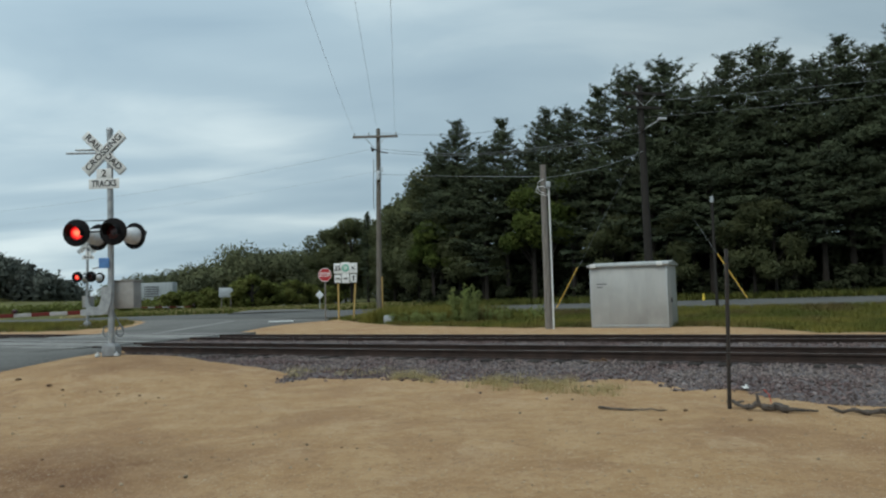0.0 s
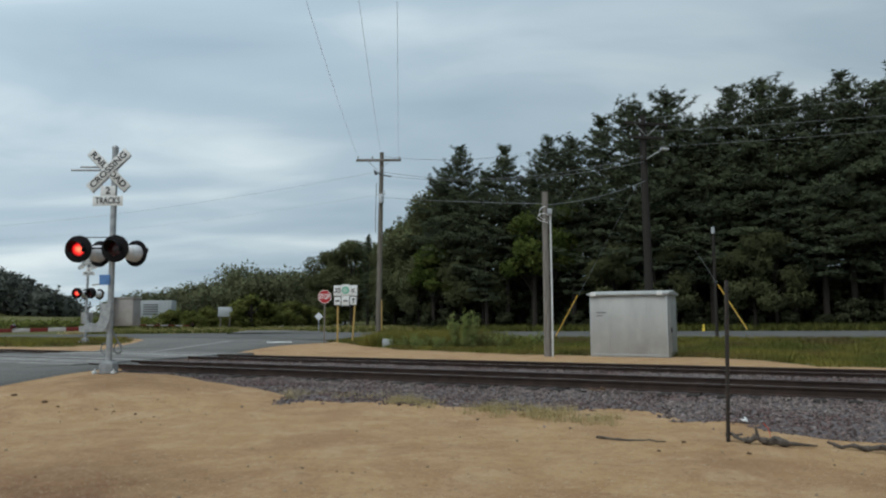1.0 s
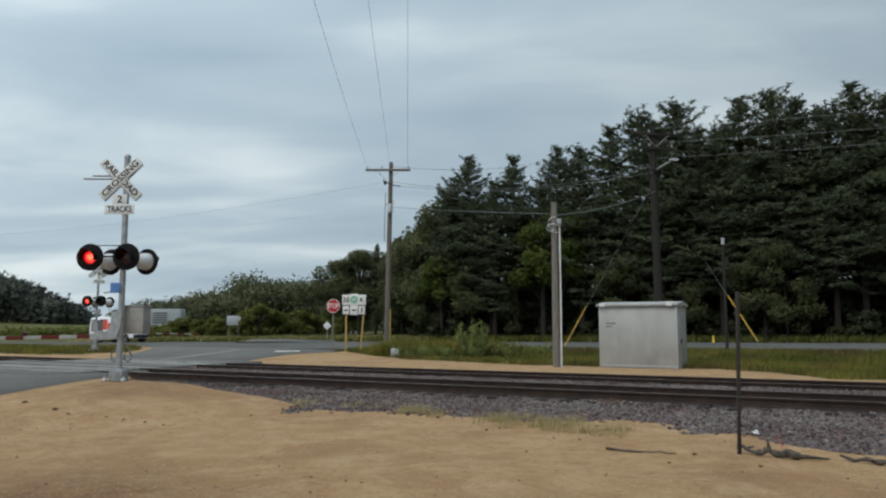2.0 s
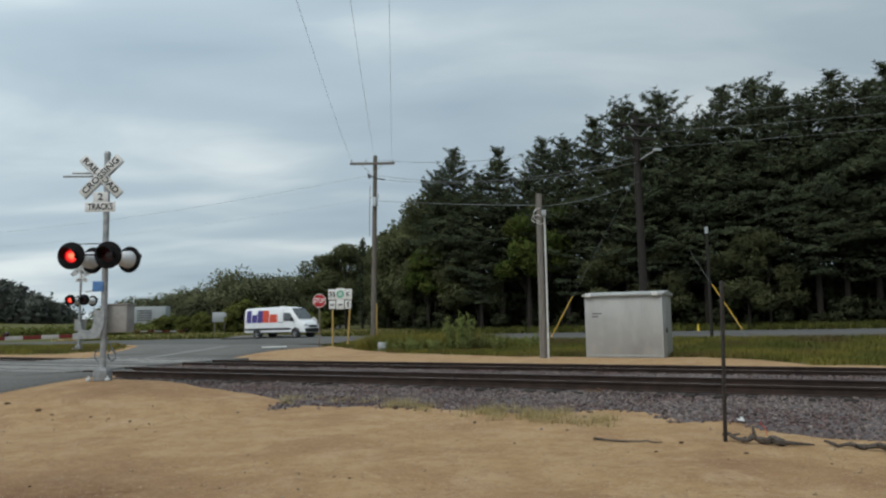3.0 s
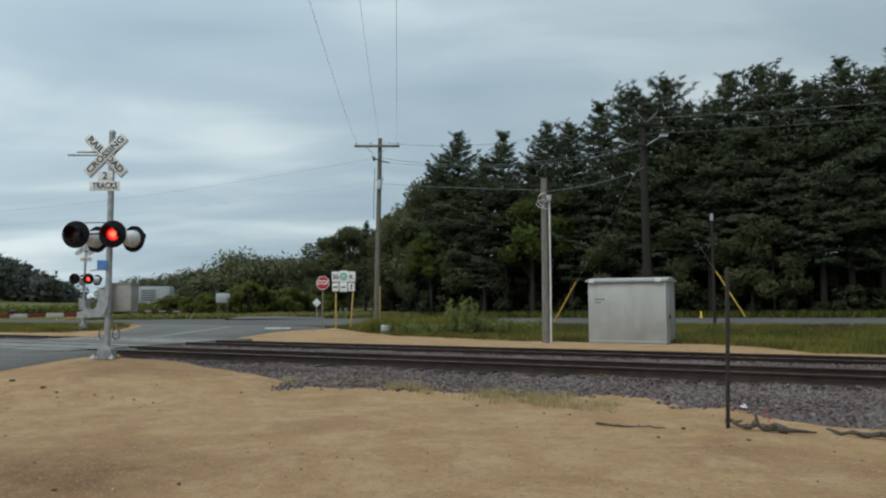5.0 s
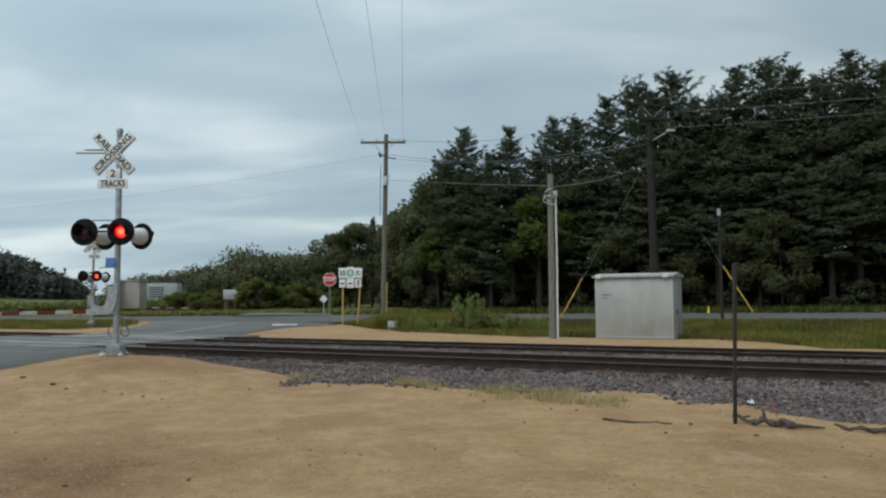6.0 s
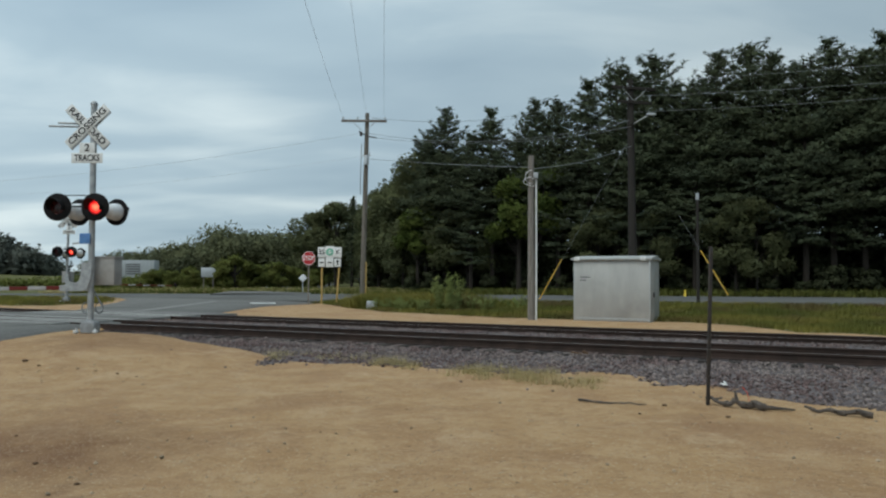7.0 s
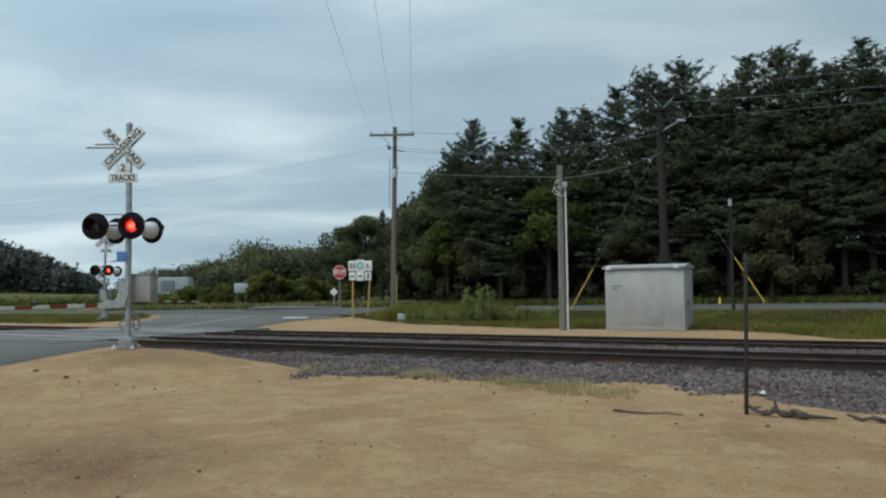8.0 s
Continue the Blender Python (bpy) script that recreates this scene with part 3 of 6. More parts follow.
def build_ballast():
    us = list(np.arange(-300, -30, 6.0)) + list(np.arange(-30, 14, 0.2)) + list(np.arange(14, 120, 3.0))
    ps = list(np.arange(9.9, 22.45, 0.18))
    verts = []
    for u in us:
        for p in ps:
            n1 = noise.noise((u * 5, p * 5, 0)) * 0.022 + noise.noise((u * 1.1, p * 1.1, 4)) * 0.03
            verts.append(place(u, p, bed_z(u, p) + n1 * (0.5 if 14 < p < 21 else 1.0)))
    w = len(ps)
    faces = [(i * w + j, i * w + j + 1, (i + 1) * w + j + 1, (i + 1) * w + j) for i in range(len(us) - 1) for j in range(w - 1)]
    ob = sheet("ballast_bed", verts, faces, M_BALLAST, smooth=True)
    tagged(ob, "bed of grey and purplish crushed stone under the tracks", "ballast", kind="structure")
    rng = np.random.default_rng(3)
    n = 26000
    u = rng.uniform(-18.5, 8.5, n)
    p = 10.0 + 4.3 * rng.random(n) ** 0.75
    k = n // 5
    p[:k] = rng.uniform(16.2, 18.6, k)
    octa = np.array([(1, 0, 0), (0, 1, 0), (0, 0, 1), (-1, 0, 0), (0, -1, 0), (0, 0, -1)], float)
    tri = ((0, 1, 2), (1, 3, 2), (3, 4, 2), (4, 0, 2), (1, 0, 5), (3, 1, 5), (4, 3, 5), (0, 4, 5))
    verts, faces = [], []
    for a, b in zip(u, p):
        z = bed_z(a, b) + noise.noise((a * 5, b * 5, 0)) * 0.022 + noise.noise((a * 1.1, b * 1.1, 4)) * 0.03
        c = place(a, b, z + 0.008)
        if z < ground_z(c.x, c.y) - 0.004 and rng.random() > 0.004:
            continue
        q = octa @ np.array(Euler(rng.uniform(0, 6.28, 3)).to_matrix())
        q = q * rng.uniform(0.6, 1.25, (6, 1)) * rng.uniform(0.017, 0.040)
        i = len(verts)
        verts += [(c.x + v[0], c.y + v[1], max(z, ground_z(c.x, c.y)) + 0.008 + v[2]) for v in q]
        faces += [(i + t[0], i + t[1], i + t[2]) for t in tri]
    ob = sheet("ballast_stones", verts, faces, M_STONE)
    tagged(ob, "loose grey and purplish crushed ballast stones", "ballast", kind="stuff")


build_ballast()


def build_single_stones():
    """The larger stones at the foot of the ballast, each one a piece of the bed."""
    bed = bpy.data.objects["ballast_bed"]
    rng = random.Random(31)
    shapes = []
    for k in range(8):
        bm = bmesh.new()
        bmesh.ops.create_icosphere(bm, subdivisions=1, radius=1.0)
        for v in bm.verts:
            v.co *= 1 + 0.45 * noise.noise(v.co * 1.3 + Vector((k * 3.1, 0, 0)))
            v.co.z *= 0.7
        me = bpy.data.meshes.new("stone")
        bm.to_mesh(me)
        bm.free()
        me.materials.append(M_LOOSESTONE)
        shapes.append(me)
    done = 0
    while done < 300:
        u, p = rng.uniform(-10, 6.5), rng.uniform(10.4, 13.2)
        c = place(u, p)
        z = bed_z(u, p)
        if z < ground_z(c.x, c.y) + 0.005:
            continue
        ob = new("stone", shapes[done % 8])
        ob.parent = bed
        r = rng.uniform(0.028, 0.052)
        ob.matrix_basis = pose(c.x, c.y, z + 0.012, rng.uniform(-30, 30), rng.uniform(-30, 30), rng.uniform(0, 360)) @ Matrix.Diagonal((r * 1.2, r, r * 0.9, 1))
        done += 1


build_single_stones()


def build_crossing():
    root = thing("crossing_surface", Matrix.Translation(place(-40, 15.2, 0)) @ pose(0, 0, 0, 0, 0, -25), "pale concrete crossing panels between and beside the rails", "crossing panels", kind="structure")
    rng = random.Random(8)
    for p0, head in ((0.0, 0.35), (4.5, 0.31)):
        for q, w in ((0.0, 1.28), (-1.13, 0.62), (1.13, 0.62)):
            for k in range(5 if p0 == 0.0 else 3):
                bm = bmesh.new()
                box(bm, (0, 0, -0.1), (2.36, w, 0.2), 0.012)
                shift = {0.0: 21.9, 4.5: 21.2}[p0]
                part("panel", bm, M_CONCRETE, root, m=pose(shift - 1.2 - k * 2.4, p0 + q, head - 0.008 + rng.uniform(-0.006, 0.004), rng.uniform(-0.3, 0.3), 0, 0))
        # asphalt fillets beside the panels
    for q, w, zz, mid_u, long_ in ((-2.0, 1.1, 0.325, 15.9, 11.5), (2.25, 1.6, 0.315, 17.0, 9.0), (6.4, 1.2, 0.285, 17.7, 7.2)):
        bm = bmesh.new()
        box(bm, (0, 0, -0.1), (long_, w, 0.2), 0.01)
        part("asphalt_apron", bm, M_ROAD, root, m=pose(mid_u, q, zz))


build_crossing()


# ---- crossing signals ----
FLASHERS = []


def lamp(parent, x, z, front):
    """A flashing lamp unit on the signal's bar: front ones face -y."""
    s = 1 if front else -1
    m = pose(x, -0.30 if front else 0.40, z, 0, 0, 0 if front else 164)
    bm = bmesh.new()
    lathe(bm, [(0.0, 0.33), (0.10, 0.325), (0.15, 0.29), (0.175, 0.20), (0.195, 0.08), (0.20, 0.02)], 24)
    unit = part("lamp_unit", bm, M_HOUSING, parent, "silver lamp housing with a black disc", m)
    bm = bmesh.new()
    lathe(bm, [(0.155, 0.018), (0.30, 0.022), (0.305, 0.015), (0.305, 0.0), (0.295, -0.006), (0.16, -0.006), (0.155, 0.0)], 32)
    part("background_disc", bm, M_BLACK, unit, "round matt black background disc")
    bm = bmesh.new()
    seg = 18
    ring = []
    for k in range(seg + 1):
        a = radians(-25 + 230 * k / seg)
        d = 0.30 * (0.55 + 0.45 * math.sin(max(0, min(math.pi, a))))
        ring.append([bm.verts.new((r * math.cos(a), y, r * math.sin(a))) for r, y in ((0.165, 0.0), (0.17, -d), (0.163, -d), (0.158, 0.0))])
    for a, b in zip(ring, ring[1:]):
        for i in range(3):
            bm.faces.new((a[i], a[i + 1], b[i + 1], b[i]))
    part("hood", bm, M_BLACK, unit, "black half-round lamp hood")
    if front:
        bm = bmesh.new()
        lathe(bm, [(0.0, -0.018), (0.08, -0.014), (0.153, -0.004), (0.153, 0.0), (0.153, 0.004), (0.08, 0.014), (0.0, 0.018)], 28)
        fl = part("flasher_lens", bm, M_LENSLIT, unit, "round red signal lens that flashes", pose(0, 0.012, 0))
        fl.data.materials.append(M_LENSDARK)
        for q in fl.data.polygons:
            q.material_index = 1 if q.center.y > -0.006 else 0
        FLASHERS.append((fl, x < 0))
    else:
        bm = bmesh.new()
        lathe(bm, [(0.0, -0.018), (0.08, -0.014), (0.153, -0.004), (0.153, 0.004), (0.0, 0.006)], 24)
        part("lens", bm, M_LENSDARK, unit, "unlit dark red lens", pose(0, 0.006, 0))
    return unit


def blade(parent, name, text, angle, m, mat, letters=True):
    bm = bmesh.new()
    box(bm, (0, 0, 0), (1.22, 0.006, 0.215), 0.002)
    ob = part(name, bm, mat, parent, "white crossbuck blade with black letters" if letters else "grey back of a crossbuck blade", m @ pose(0, 0, 0, 0, angle, 0))
    if letters:
        lettering("lettering", text, 0.20, M_LETTER, ob, pose(0, -0.006, 0), 1.08)
    return ob


def build_signal(m, label, gate_side, gate_length, near):
    """A crossing signal: mast, crossbuck, lamps and lowered gate arm; it faces -y."""
    sg = thing("crossing_signal", m, label, "crossing signal", "signals of the level crossing")
    bm = bmesh.new()
    tube(bm, [(0, 0, 0.2), (0, 0, 5.15)], 0.066, 16)
    part("mast", bm, M_GALV, sg, "galvanised steel mast")
    bm = bmesh.new()
    lathe(bm, [(0.0, 5.19), (0.05, 5.18), (0.075, 5.14), (0.075, 5.1)], 16)
    part("cap", bm, M_GALV, sg, m=pose(0, 0, 0, 90, 0, 0))
    bm = bmesh.new()
    k = [(0.155, 0.0), (0.15, 0.22), (0.115, 0.26), (0.08, 0.29)]
    prev = None
    for h, z in k:
        ring = [bm.verts.new((sx * h, sy * h, z)) for sx, sy in ((-1, -1), (1, -1), (1, 1), (-1, 1))]
        if prev:
            for i in range(4):
                bm.faces.new((prev[i], prev[(i + 1) % 4], ring[(i + 1) % 4], ring[i]))
        else:
            bm.faces.new(ring[::-1])
        prev = ring
    bm.faces.new(prev)
    bmesh.ops.bevel(bm, geom=list(bm.edges), offset=0.012, segments=1, affect="EDGES")
    part("junction_base", bm, M_BASECASE, sg, "grey cast junction box base")
    bm = bmesh.new()
    box(bm, (0, 0, -0.17), (0.5, 0.5, 0.3), 0.02)
    part("foundation", bm, M_CONCRETE, sg, "concrete foundation")
    for x, y in ((-0.21, -0.21), (0.21, -0.21)):
        bm = bmesh.new()
        box(bm, (0, 0, 0.04), (0.09, 0.09, 0.06), 0.01)
        tube(bm, [(0, 0, 0.0), (0, 0, 0.12)], 0.016, 6)
        part("anchor_nut", bm, M_ALULIGHT, sg, m=pose(x, y, 0))
    # crossbuck and track count plate
    c = pose(-0.10 if near else 0.08, -0.085, 4.60)
    blade(sg, "crossbuck_blade", "RAILROAD", 45, c, M_SIGNWHITE)
    blade(sg, "crossbuck_blade", "CROSSING", -45, c @ pose(0, -0.012, 0), M_SIGNWHITE)
    b = pose(-0.165, 0.09, 4.60)
    blade(sg, "rear_blade", "", 45, b, M_SIGNBACK, False)
    blade(sg, "rear_blade", "", -45, b @ pose(0, 0.012, 0), M_SIGNBACK, False)
    bm = bmesh.new()
    box(bm, (0, 0, 0.115), (0.34, 0.006, 0.23), 0.002)
    box(bm, (0, 0, -0.115), (0.69, 0.006, 0.228), 0.002)
    pl = part("track_count_plate", bm, M_SIGNWHITE, sg, "white plate with black letters", c @ pose(-0.0, 0.0, -0.60))
    lettering("numeral", "2", 0.23, M_LETTER, pl, pose(0, -0.006, 0.115))
    lettering("lettering", "TRACKS", 0.2, M_LETTER, pl, pose(0, -0.006, -0.115), 0.56)
    bm = bmesh.new()
    for dz in (-0.02, 0.05):
        tube(bm, [(0.0, 0.03, dz), (-0.92 + 3 * dz, 0.06, dz + 0.03)], 0.026, 6)
    part("bracket_bars", bm, M_GALV, sg, "pair of grey steel bars", pose(-0.05, 0, 4.63))
    # lamps on their bar
    bm = bmesh.new()
    tube(bm, [(-0.40, -0.12, 2.80), (0.16, -0.12, 2.80)], 0.022, 10)
    tube(bm, [(-0.60, -0.10, 3.05), (0.20, -0.10, 3.05)], 0.012, 6)
    box(bm, (0, 0, 2.76), (0.2, 0.2, 0.16), 0.02)
    part("lamp_bar", bm, M_VANBLACK, sg, "dark lamp crossarm")
    for x in (-0.62, 0.20) if near else (-0.42, 0.36):
        lamp(sg, x, 2.77, True)
    for x in (-0.47, 0.37) if near else (-0.30, 0.52):
        lamp(sg, x, 2.72, False)
    if near:
        bm = bmesh.new()
        box(bm, (-0.11, -0.09, 2.09), (0.235, 0.02, 0.23), 0.006)
        box(bm, (-0.11, -0.05, 2.09), (0.06, 0.06, 0.1), 0.004)
        part("blue_plate", bm, M_BLUE, sg, "small blue notice plate")
        bm = bmesh.new()
        tube(bm, [(-0.1, 0, 2.02), (-0.42, 0, 1.98)], 0.018, 6)
        part("bracket", bm, M_GALV, sg)
    # gate mechanism, arm support and arm
    g = gate_side
    bm = bmesh.new()
    box(bm, (0.22 if near else -0.1 * g, 0.32, 1.36), (0.48, 0.42, 0.62), 0.02)
    case = part("gate_mechanism", bm, M_CASE, sg, "grey-beige gate mechanism case")
    bm = bmesh.new()
    box(bm, (0.22 if near else -0.1 * g, 0.32, 1.685), (0.52, 0.46, 0.035), 0.008)
    part("lid", bm, M_CASE, case)
    for yy in (-0.13, 0.13):
        bm = bmesh.new()
        out = [(0.07, 1.56), (-0.16, 1.56), (-0.165, 1.30), (-0.2, 1.16), (-0.28, 1.10), (-0.62, 1.06), (-0.62, 0.93), (-0.15, 0.93), (-0.02, 1.0), (0.06, 1.2)]
        vs = prism(bm, [(-x * g, z) for x, z in out], 0.025)
        part("arm_support", bm, M_GALV, sg, "grey steel gate arm bracket", pose(0, yy - 0.012, 0))
    bm = bmesh.new()
    box(bm, (g * 0.58, 0, 1.0), (0.12, 0.24, 0.1), 0.01)
    part("arm_saddle", bm, M_GALV, sg)
    arm = thing("gate_arm", pose(g * 0.58, 0, 1.0, 0, 0.6 * g, 0), "", "")
    arm.parent = sg
    tagged(arm, "lowered gate arm with red and white stripes")
    n = int(gate_length / 0.405)
    for i in range(n):
        t0, t1 = 1 - 0.35 * i / n, 1 - 0.35 * (i + 1) / n
        bm = bmesh.new()
        w = (0.045 if near else 0.034) * (t0 + t1) / 2
        box(bm, (g * (i * 0.405 + 0.2025), 0, 0), (0.401, 0.03, 2 * w), 0.006)
        part("stripe", bm, M_STRIPEWHITE if i % 2 else M_STRIPERED, arm)
    for i in range(3):
        bm = bmesh.new()
        lathe(bm, [(0.0, -0.06), (0.045, -0.05), (0.05, 0.0), (0.045, 0.05), (0.0, 0.06)], 12)
        part("arm_light", bm, M_LENSDARK, arm, "small red arm light", pose(g * (1.6 + i * gate_length * 0.36), 0, 0.09))
    # cable loops
    for a in (-0.16, 0.14):
        bm = bmesh.new()
        tube(bm, [(a + 0.085 * math.cos(t), 0.12, 0.55 + 0.12 * math.sin(t)) for t in np.linspace(0, 6.2, 16)] + [(a * 0.3, 0.05, 0.95)], 0.016, 6)
        part("cable_loop", bm, M_WIRE, sg, "looped cable")
    return sg


NEAR_SIGNAL = build_signal(pose(-7.56, 16.0, 0.40, 0, -0.6, 0), "galvanised crossing signal with crossbuck, red flashers and lowered gate", -1, 8.6, True)
FAR_SIGNAL = build_signal(pose(-20.3, 40.0, 0.30), "crossing signal beyond the tracks with lit red flasher", 1, 5.3, False)


# ---- equipment beside the track ----
def build_bungalow():
    ang = -27.0
    root = thing("equipment_cabinet", pose(5.16, 25.83, 0.16, 0, 0, ang), "large plain aluminium equipment cabinet on the sandy strip", "equipment cabinet")
    L, D, H = 2.71, 1.80, 2.20
    bm = bmesh.new()
    box(bm, (L / 2, D / 2, H / 2 + 0.05), (L, D, H), 0.012)
    part("body", bm, M_ALU, root, "dull aluminium sheet walls")
    bm = bmesh.new()
    box(bm, (L / 2, D / 2, 0.03), (L - 0.06, D - 0.06, 0.10), 0.005)
    part("skid", bm, M_TPOST, root, "dark steel base skid")
    bm = bmesh.new()
    e, hh = 0.10, H + 0.05
    prof = [(-e, hh - 0.01), (-e, hh + 0.05), (D / 2, hh + 0.16), (D + e, hh + 0.05), (D + e, hh - 0.01)]
    lo = [bm.verts.new((-0.07, y, z)) for y, z in prof]
    hi = [bm.verts.new((L + 0.07, y, z)) for y, z in prof]
    bm.faces.new(lo)
    bm.faces.new(hi[::-1])
    for i in range(5):
        bm.faces.new((lo[i], hi[i], hi[(i + 1) % 5], lo[(i + 1) % 5]))
    bmesh.ops.recalc_face_normals(bm, faces=bm.faces)
    roof = part("roof", bm, M_ALU, root, "low gabled aluminium roof")
    bm = bmesh.new()
    box(bm, (L / 2, -e - 0.004, hh + 0.02), (L + 0.15, 0.012, 0.075), 0.003)
    part("eaves_trim", bm, M_CABTRIM, roof, "folded eaves trim")
    for x in (0.16, L - 0.22):
        bm = bmesh.new()
        box(bm, (x, -e - 0.02, hh + 0.03), (0.19, 0.06, 0.14), 0.008)
        part("lifting_lug", bm, M_WHITEDEBRIS, roof, "bright lifting lug")
    for x in (0.02, L - 0.02):
        bm = bmesh.new()
        box(bm, (x, 0.0, H / 2 + 0.05), (0.05, 0.012, H - 0.04), 0.003)
        part("corner_trim", bm, M_CABTRIM, root, "folded corner trim")
    for x in (0.70, 1.36, 2.02):
        bm = bmesh.new()
        box(bm, (x, -0.003, H / 2 + 0.05), (0.035, 0.008, H - 0.12), 0.002)
        part("wall_seam", bm, M_ALU, root)
    bm = bmesh.new()
    box(bm, (L / 2, -0.006, 0.14), (L - 0.1, 0.014, 0.05), 0.003)
    part("bottom_rail", bm, M_CABTRIM, root)
    bm = bmesh.new()
    for i, w in enumerate((0.36, 0.22)):
        box(bm, (0.42 - (0.36 - w) / 2, -0.004, 1.62 - i * 0.11), (w, 0.006, 0.035))
    part("stencil", bm, M_SHEDDARK, root, "two faint dark stencilled bars")
    bm = bmesh.new()
    box(bm, (L + 0.004, D / 2, 1.06), (0.012, 0.86, 1.86), 0.004)
    door = part("door", bm, M_ALU, root, "aluminium end door")
    bm = bmesh.new()
    box(bm, (L + 0.03, D / 2 - 0.33, 1.0), (0.05, 0.04, 0.16), 0.008)
    part("handle", bm, M_TPOST, door)
    bm = bmesh.new()
    for i in range(6):
        box(bm, (L + 0.016, D / 2 + 0.05, 1.62 + i * 0.04), (0.016, 0.36, 0.018), 0.002)
    part("louvre", bm, M_ALU, door)


build_bungalow()


def build_box_stakes():
    root = thing("steel_fence_post", pose(3.625, 9.36, -0.10, 1.0, 1.2, 20), "dark steel fence post standing alone in the dirt", "fence post")
    bm = bmesh.new()
    box(bm, (0, 0.0, 1.08), (0.052, 0.008, 2.2), 0.002)
    box(bm, (0, 0.02, 1.08), (0.009, 0.042, 2.2), 0.002)
    part("post", bm, M_TPOST, root)
    bm = bmesh.new()
    for i in range(34):
        box(bm, (0, -0.009, 0.25 + i * 0.056), (0.02, 0.012, 0.02), 0.003)
    tagged(part("studs", bm, M_TPOST, root), kind="stuff")
    bm = bmesh.new()
    box(bm, (0, 0.0, -0.12), (0.11, 0.006, 0.16), 0.001)
    part("anchor_plate", bm, M_TPOST, root)


build_box_stakes()


# ---- poles and wires ----
def pole_body(root, height, r0, r1, mat, lean=0.0):
    bm = bmesh.new()
    tube(bm, [(lean * h / height, 0, h) for h in np.linspace(-0.4, height, 7)], list(np.linspace(r0, r1, 7)), 14)
    return part("shaft", bm, mat, root)


def crossarm(root, z, width, y=-0.17, braces=True, mat=None):
    bm = bmesh.new()
    box(bm, (0, y, z), (width, 0.11, 0.13), 0.012)
    arm = part("crossarm", bm, mat or M_POLE, root, "wooden crossarm")
    for x in (-width / 2 + 0.1, -0.35, width / 2 - 0.1):
        bm = bmesh.new()
        lathe(bm, [(0.0, 0.17), (0.03, 0.165), (0.05, 0.13), (0.035, 0.11), (0.055, 0.08), (0.03, 0.05), (0.015, 0.04), (0.015, -0.02)], 10)
        part("insulator", bm, M_SIGNBACK, arm, m=pose(x, y, z + 0.06, 90, 0, 0))
    if braces:
        for s in (-1, 1):
            bm = bmesh.new()
            tube(bm, [(s * 0.62, y - 0.06, z - 0.05), (s * 0.04, y - 0.02, z - 0.6)], 0.016, 6)
            part("brace", bm, M_GALV, root)
    return arm


def build_pole_one(m, label):
    root = thing("utility_pole", m, label, "utility pole", "poles of the power line")
    pole_body(root, 10.75, 0.165, 0.115, M_POLEBROWN, 0.16)
    a = crossarm(root, 10.28, 2.5)
    bm = bmesh.new()
    box(bm, (-0.16, -0.14, 9.55), (0.13, 0.34, 0.16), 0.02)
    tube(bm, [(-0.28, -0.1, 9.72), (0.16, -0.12, 9.45), (0.7, -0.12, 9.36)], 0.035, 8)
    part("cable_bracket", bm, M_VANBLACK, root, "dark cable bracket")
    bm = bmesh.new()
    lathe(bm, [(0.0, 0.3), (0.12, 0.29), (0.14, 0.26), (0.14, -0.2), (0.0, -0.22)], 16)
    part("meter_can", bm, M_SIGNBACK, root, "pale grey can", pose(0.16, -0.24, 8.05, 90, 0, 0))
    bm = bmesh.new()
    box(bm, (0.12, -0.17, 8.35), (0.5, 0.06, 0.06), 0.01)
    box(bm, (0.34, -0.17, 8.45), (0.05, 0.05, 0.25), 0.01)
    part("bracket", bm, M_SIGNBACK, root)
    bm = bmesh.new()
    tube(bm, [(-0.12, -0.15, 9.0), (-0.16, -0.17, 7.0), (-0.15, -0.19, 6.2)], 0.022, 6)
    part("drop_cable", bm, M_WIRE, root)
    bm = bmesh.new()
    box(bm, (0.20, -0.06, 1.35), (0.06, 0.12, 2.3), 0.01)
    part("conduit_guard", bm, M_YPOST, root, "yellow cable guard")
    return root


POLE = build_pole_one(pose(-3.80, 39.2, 0.12), "brown wooden utility pole with crossarm behind the sand")
REAR_POLE = copy_thing(POLE, pose(0.3, -22, 0))
LEFT_POLE = copy_thing(POLE, Matrix.Translation(place(-84, 34, 0.2)) @ pose(0, 0, 0, 0, 0, 65))


def build_pole_two(m):
    root = thing("utility_pole", m, "dark weathered utility pole with crossarms before the pines", "utility pole", "poles of the power line")
    pole_body(root, 11.2, 0.22, 0.15, M_POLEDARK, -0.12)
    crossarm(root, 10.75, 2.3, mat=M_POLEDARK)
    crossarm(root, 10.05, 1.9, braces=False, mat=M_POLEDARK)
    bm = bmesh.new()
    tube(bm, [(0, -0.1, 9.0), (0.3, -0.3, 9.2), (0.62, -0.5, 9.38)], 0.03, 8)
    arm = part("lamp_bracket", bm, M_GALV, root, "grey lamp bracket")
    bm = bmesh.new()
    box(bm, (0.72, -0.56, 9.42), (0.42, 0.2, 0.1), 0.03, None)
    part("lamp_head", bm, M_ALULIGHT, arm, "pale street lamp head")
    bm = bmesh.new()
    tube(bm, [(-0.16, -0.2, 9.6), (-0.16, -0.22, 8.9)], 0.1, 12)
    part("transformer", bm, M_POLEDARK, root, "dark pole fitting")
    return root


POLE2 = build_pole_two(pose(9.85, 34.7, 0.4, 0, 0, 12))
RIGHT_POLE = copy_thing(POLE2, Matrix.Translation(place(32, 35.5, 0.8)) @ pose(0, 0, 0, 0, 0, 0))


